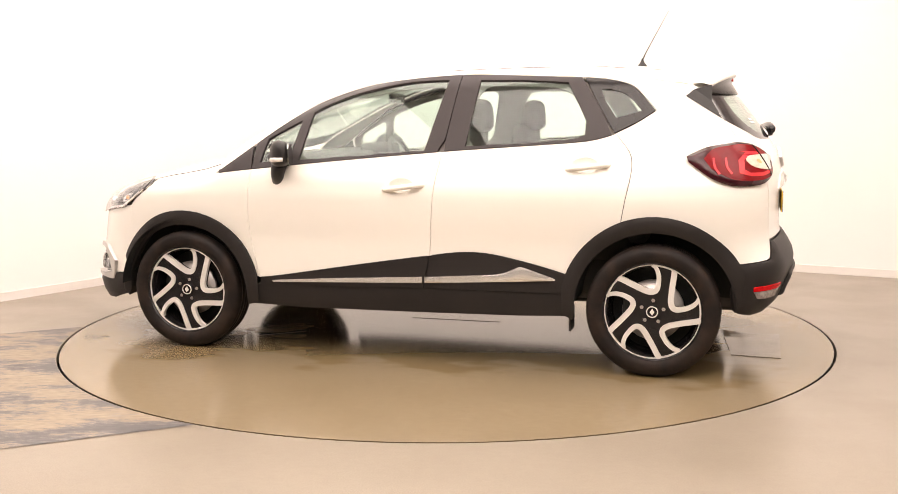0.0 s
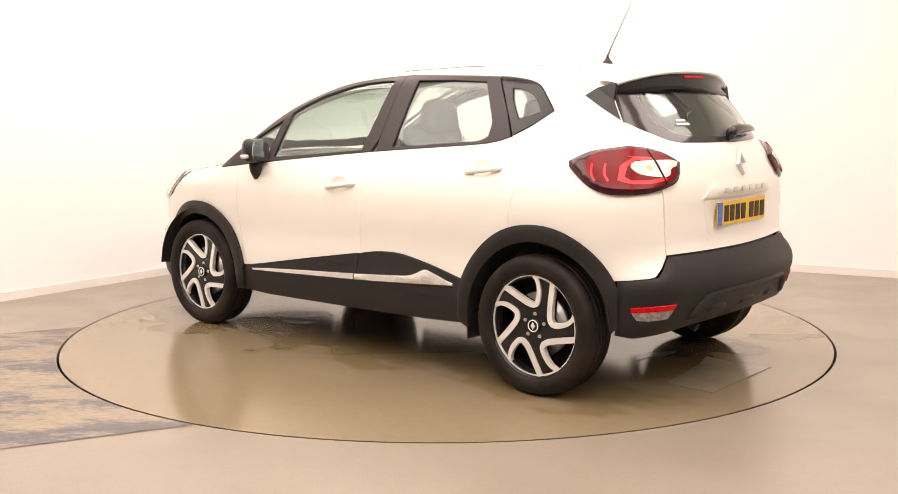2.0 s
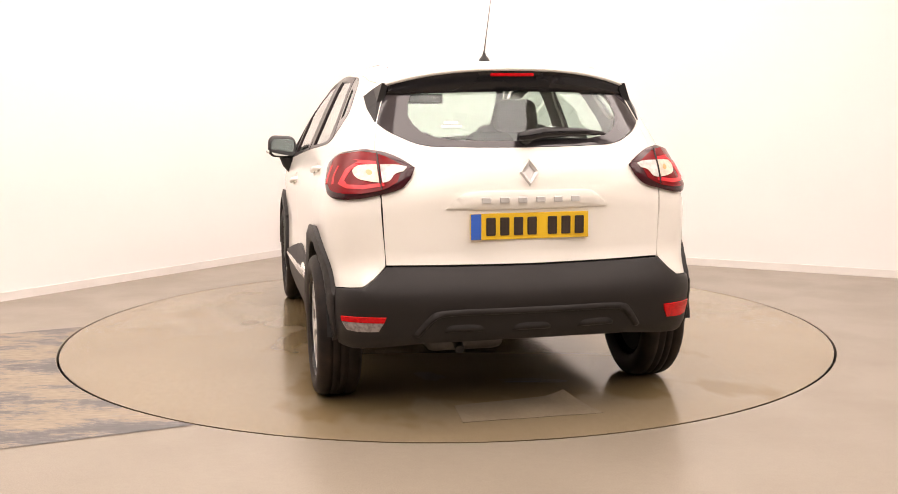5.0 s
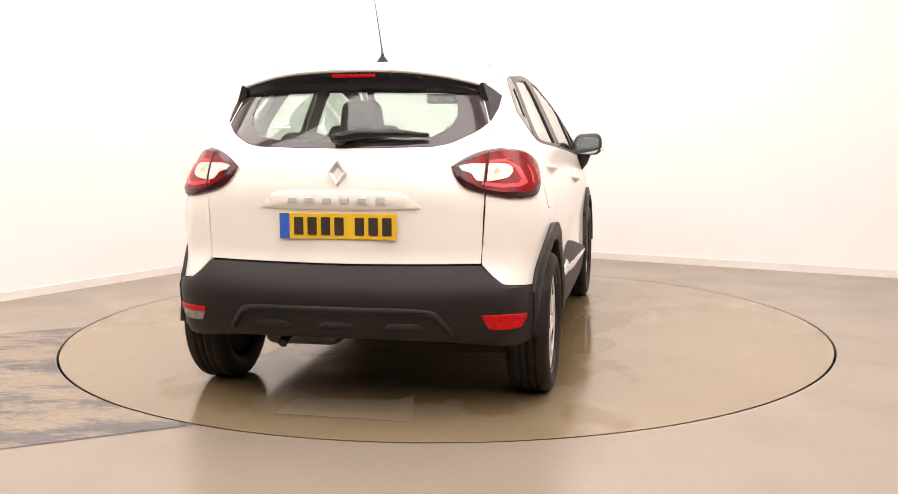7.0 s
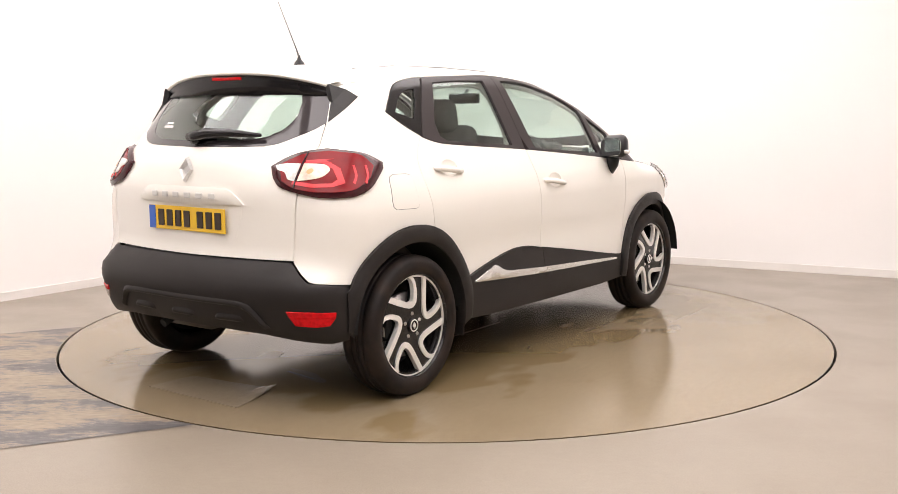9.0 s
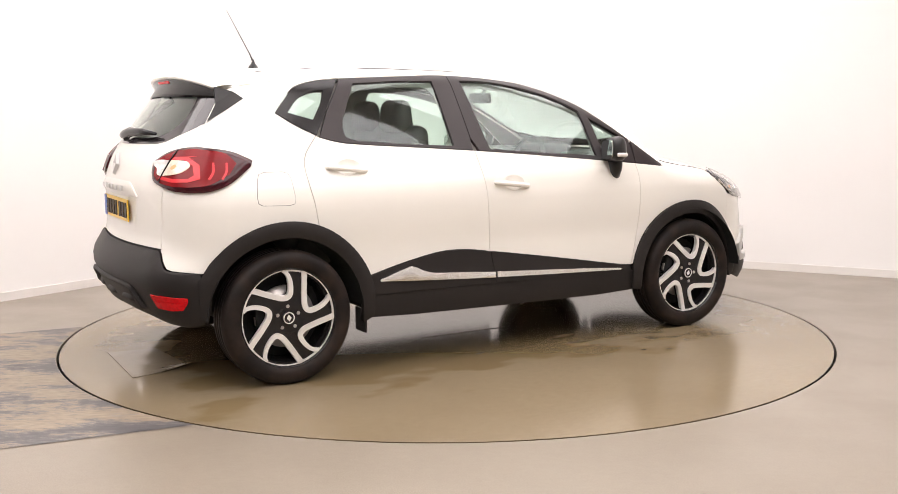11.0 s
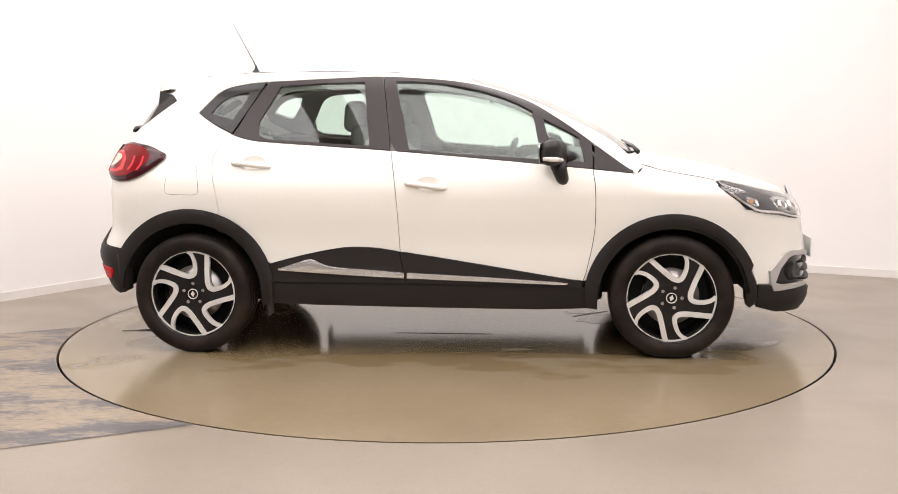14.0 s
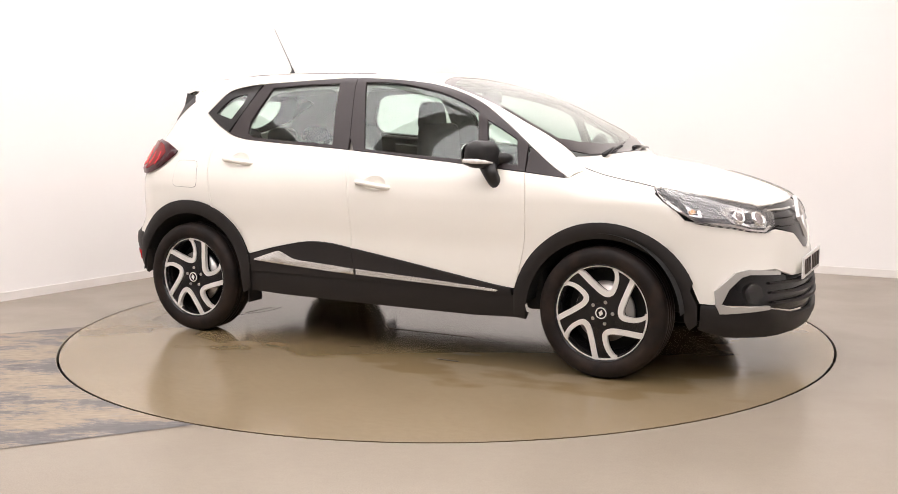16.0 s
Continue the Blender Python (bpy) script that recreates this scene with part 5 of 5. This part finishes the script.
half = [T(-0.18, 0.0), T(-0.15, 0.45), T(0.1, 0.50), T(0.8, 0.52), T(1.35, 0.50), T(1.50, 0.40), T(1.46, 0.0)]
panel("headlining", mirrored(half), "top", LINER, car, -0.035, 0.01, h=0.10, label="pale cloth headlining")


def rounded(points, turns=3):
    """A closed outline with its corners cut round."""
    p = np.array(points, float)
    for _ in range(turns):
        q = np.roll(p, -1, 0)
        p = np.stack([p * 0.8 + q * 0.2, p * 0.2 + q * 0.8], 1).reshape(-1, 2)
    return [tuple(v) for v in p]


def lining(flip):
    for a, b in ((0.52, 1.98),):
        p = lift([(a, 1.12), (a, 0.40), (b, 0.38), (b, 1.02)])
        panel("door_lining", p, "side", TRIM, car, -0.06, 0.02, (), 0.10, flip)
    # pale trim round the windows, with rounded openings
    rear_hole = rounded([(0.470, 1.440), (0.72, 1.454), (0.950, 1.456), (1.000, 1.128), (0.70, 1.144), (0.415, 1.166), (0.366, 1.195), (0.362, 1.262)], 2)
    front_hole = rounded([(1.110, 1.460), (1.25, 1.457), (1.404, 1.442), (1.62, 1.398), (1.78, 1.342), (1.875, 1.300), (1.925, 1.054), (1.55, 1.079), (1.200, 1.107)], 2)
    tip_hole = rounded([(1.917, 1.278), (2.02, 1.228), (2.120, 1.175), (2.152, 1.040), (1.968, 1.052)], 2)
    small_hole = rounded([(0.090, 1.313), (0.135, 1.368), (0.185, 1.402), (0.25, 1.424), (0.312, 1.428), (0.290, 1.37), (0.222, 1.272)], 2)
    edge = [q - (0, 0.012) for q in part_of(DLO_TOP, 0.40, 2.16)]
    outline = lift(edge + [(2.17, 1.02), (1.70, 1.04), (1.10, 1.08), (0.48, 1.12), (0.24, 1.17), (0.05, 1.27), (0.055, 1.33), (0.10, 1.385), (0.165, 1.435), (0.28, 1.462)])
    panel("window_lining", outline, "side", LINER, car, -0.021, 0.012, [lift(h) for h in (rear_hole, front_hole, tip_hole, small_hole)], 0.035, flip, "pale grey cabin trim round the side windows")


sides(lining)
part("parcel_shelf", box((0.42, 1.10, 0.02), (-0.24, 0, 1.10), 0.006), TRIM, car)

# ---- turntable ----
n = 128
top = [(math.cos(2 * math.pi * i / n) * RING, math.sin(2 * math.pi * i / n) * RING, 0.0) for i in range(n)]
under = [(x * 0.999, y * 0.999, -0.006) for x, y, _ in top]
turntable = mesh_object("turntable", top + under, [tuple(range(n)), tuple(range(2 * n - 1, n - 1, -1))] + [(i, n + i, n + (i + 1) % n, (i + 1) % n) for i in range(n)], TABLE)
# added dark band: the ring gap's shade put into the colour of the table's side
band = [(x * 0.9985, y * 0.9985, -0.0065) for x, y, _ in top] + [(x * 0.9985, y * 0.9985, -0.10) for x, y, _ in top]
mesh_object("gap_shade_band", band, [(i, n + i, n + (i + 1) % n, (i + 1) % n) for i in range(n)], DARK, turntable, label="added dark band under the turntable's edge for the shade in the ring gap")
tagged(turntable, "round tan resin turntable with wet stains and the car's reflection painted browner, set flush in the floor", "turntable")


def lying_sheet():
    """A thin warped sheet that lies on the table, one corner lifted."""
    p00, p01, p10, p11 = (Vector(q) for q in ((-1.955, 0.365, 0), (-1.70, 0.345, 0), (-1.965, -0.265, 0), (-1.645, -0.190, 0)))
    verts, faces = [], []
    for lift_by in (0.0022, 0.0):
        for i in range(13):
            for j in range(7):
                u, v = i / 12, j / 6
                p = p00.lerp(p01, v).lerp(p10.lerp(p11, v), u)
                rise = max(0, u - 0.80) / 0.20 * max(0, v - 0.35) / 0.65
                verts.append((p.x, p.y, 0.0012 + lift_by + 0.024 * rise ** 1.3 + 0.0012 * math.sin(u * 7) ** 2))
    for i in range(12):
        for j in range(6):
            k = i * 7 + j
            faces += [(k, k + 7, k + 8, k + 1), (k + 91, k + 92, k + 99, k + 98)]
    edge = [i * 7 for i in range(12)] + [84 + j for j in range(6)] + [90 - i * 7 for i in range(12)] + [6 - j for j in range(6)]
    faces += [(p, q, q + 91, p + 91) for p, q in zip(edge, edge[1:] + edge[:1])]
    mesh_object("loose_sheet", verts, faces, SHEET, turntable, label="thin warped sheet lying on the turntable")


SHEET = resin("wet_sheet", (0.25, 0.20, 0.14), (0.21, 0.165, 0.115), 0.24, 0.16, 3.0)
lying_sheet()
for x, y, l, w, a in ((0.0, -0.205, 0.58, 0.006, 0), (0.42, -0.768, 0.13, 0.012, -3), (-0.2, -0.716, 0.06, 0.012, 20), (-1.38, -0.10, 0.22, 0.010, 80), (0.9, 0.45, 0.30, 0.012, 40)):
    bm = box((l, w, 0.002), (0, 0, 0.0012))
    bm.transform(pose(x, y, 0, 0, 0, a))
    part("floor_mark", bm, INK, turntable, "dark scratch on the turntable")


WET = resin("wet_patch", (0.20, 0.155, 0.105), (0.165, 0.128, 0.086), 0.20, 0.16, 4.0)
for x, y, l, w, turn in ((0.97, 0.30, 0.20, 0.10, 35), (0.82, 0.50, 0.10, 0.05, 10), (1.15, 0.52, 0.07, 0.04, 60), (-1.36, -0.12, 0.16, 0.05, 75), (-1.15, 0.35, 0.10, 0.06, 20), (0.45, -0.60, 0.09, 0.03, 5)):
    ring = []
    for k in range(40):
        a = 2 * math.pi * k / 40
        r = 1 + 0.45 * noise.noise(Vector((math.cos(a) * 1.6 + x * 7, math.sin(a) * 1.6 + y * 7, 0.3)))
        ring.append((math.cos(a) * l * r, math.sin(a) * w * r, 0.0012))
    blob = mesh_object("wet_patch", ring, [tuple(range(40))], WET, turntable, label="dark wet patch on the turntable")
    blob.matrix_basis = pose(x, y, 0, 0, 0, turn)


# ---- what moves ----
OFFSET = (1.336, -0.064)


def heading(t):
    """The car's heading in degrees: the table turns clockwise at about twelve degrees a second."""
    return 163.75 - 12.3245 * t + 0.021576 * t ** 2 - 0.0021284 * t ** 3 + 0.00012581 * t ** 4


def motions():
    times = [0.5 * i for i in range(33)]
    walk(turntable, [(t, pose(0, 0, 0, 0, 0, heading(t))) for t in times])
    walk(car, [(t, pose(0, 0, 0, 0, 0, heading(t)) @ Matrix.Translation((-OFFSET[0], -OFFSET[1], 0))) for t in times])


motions()
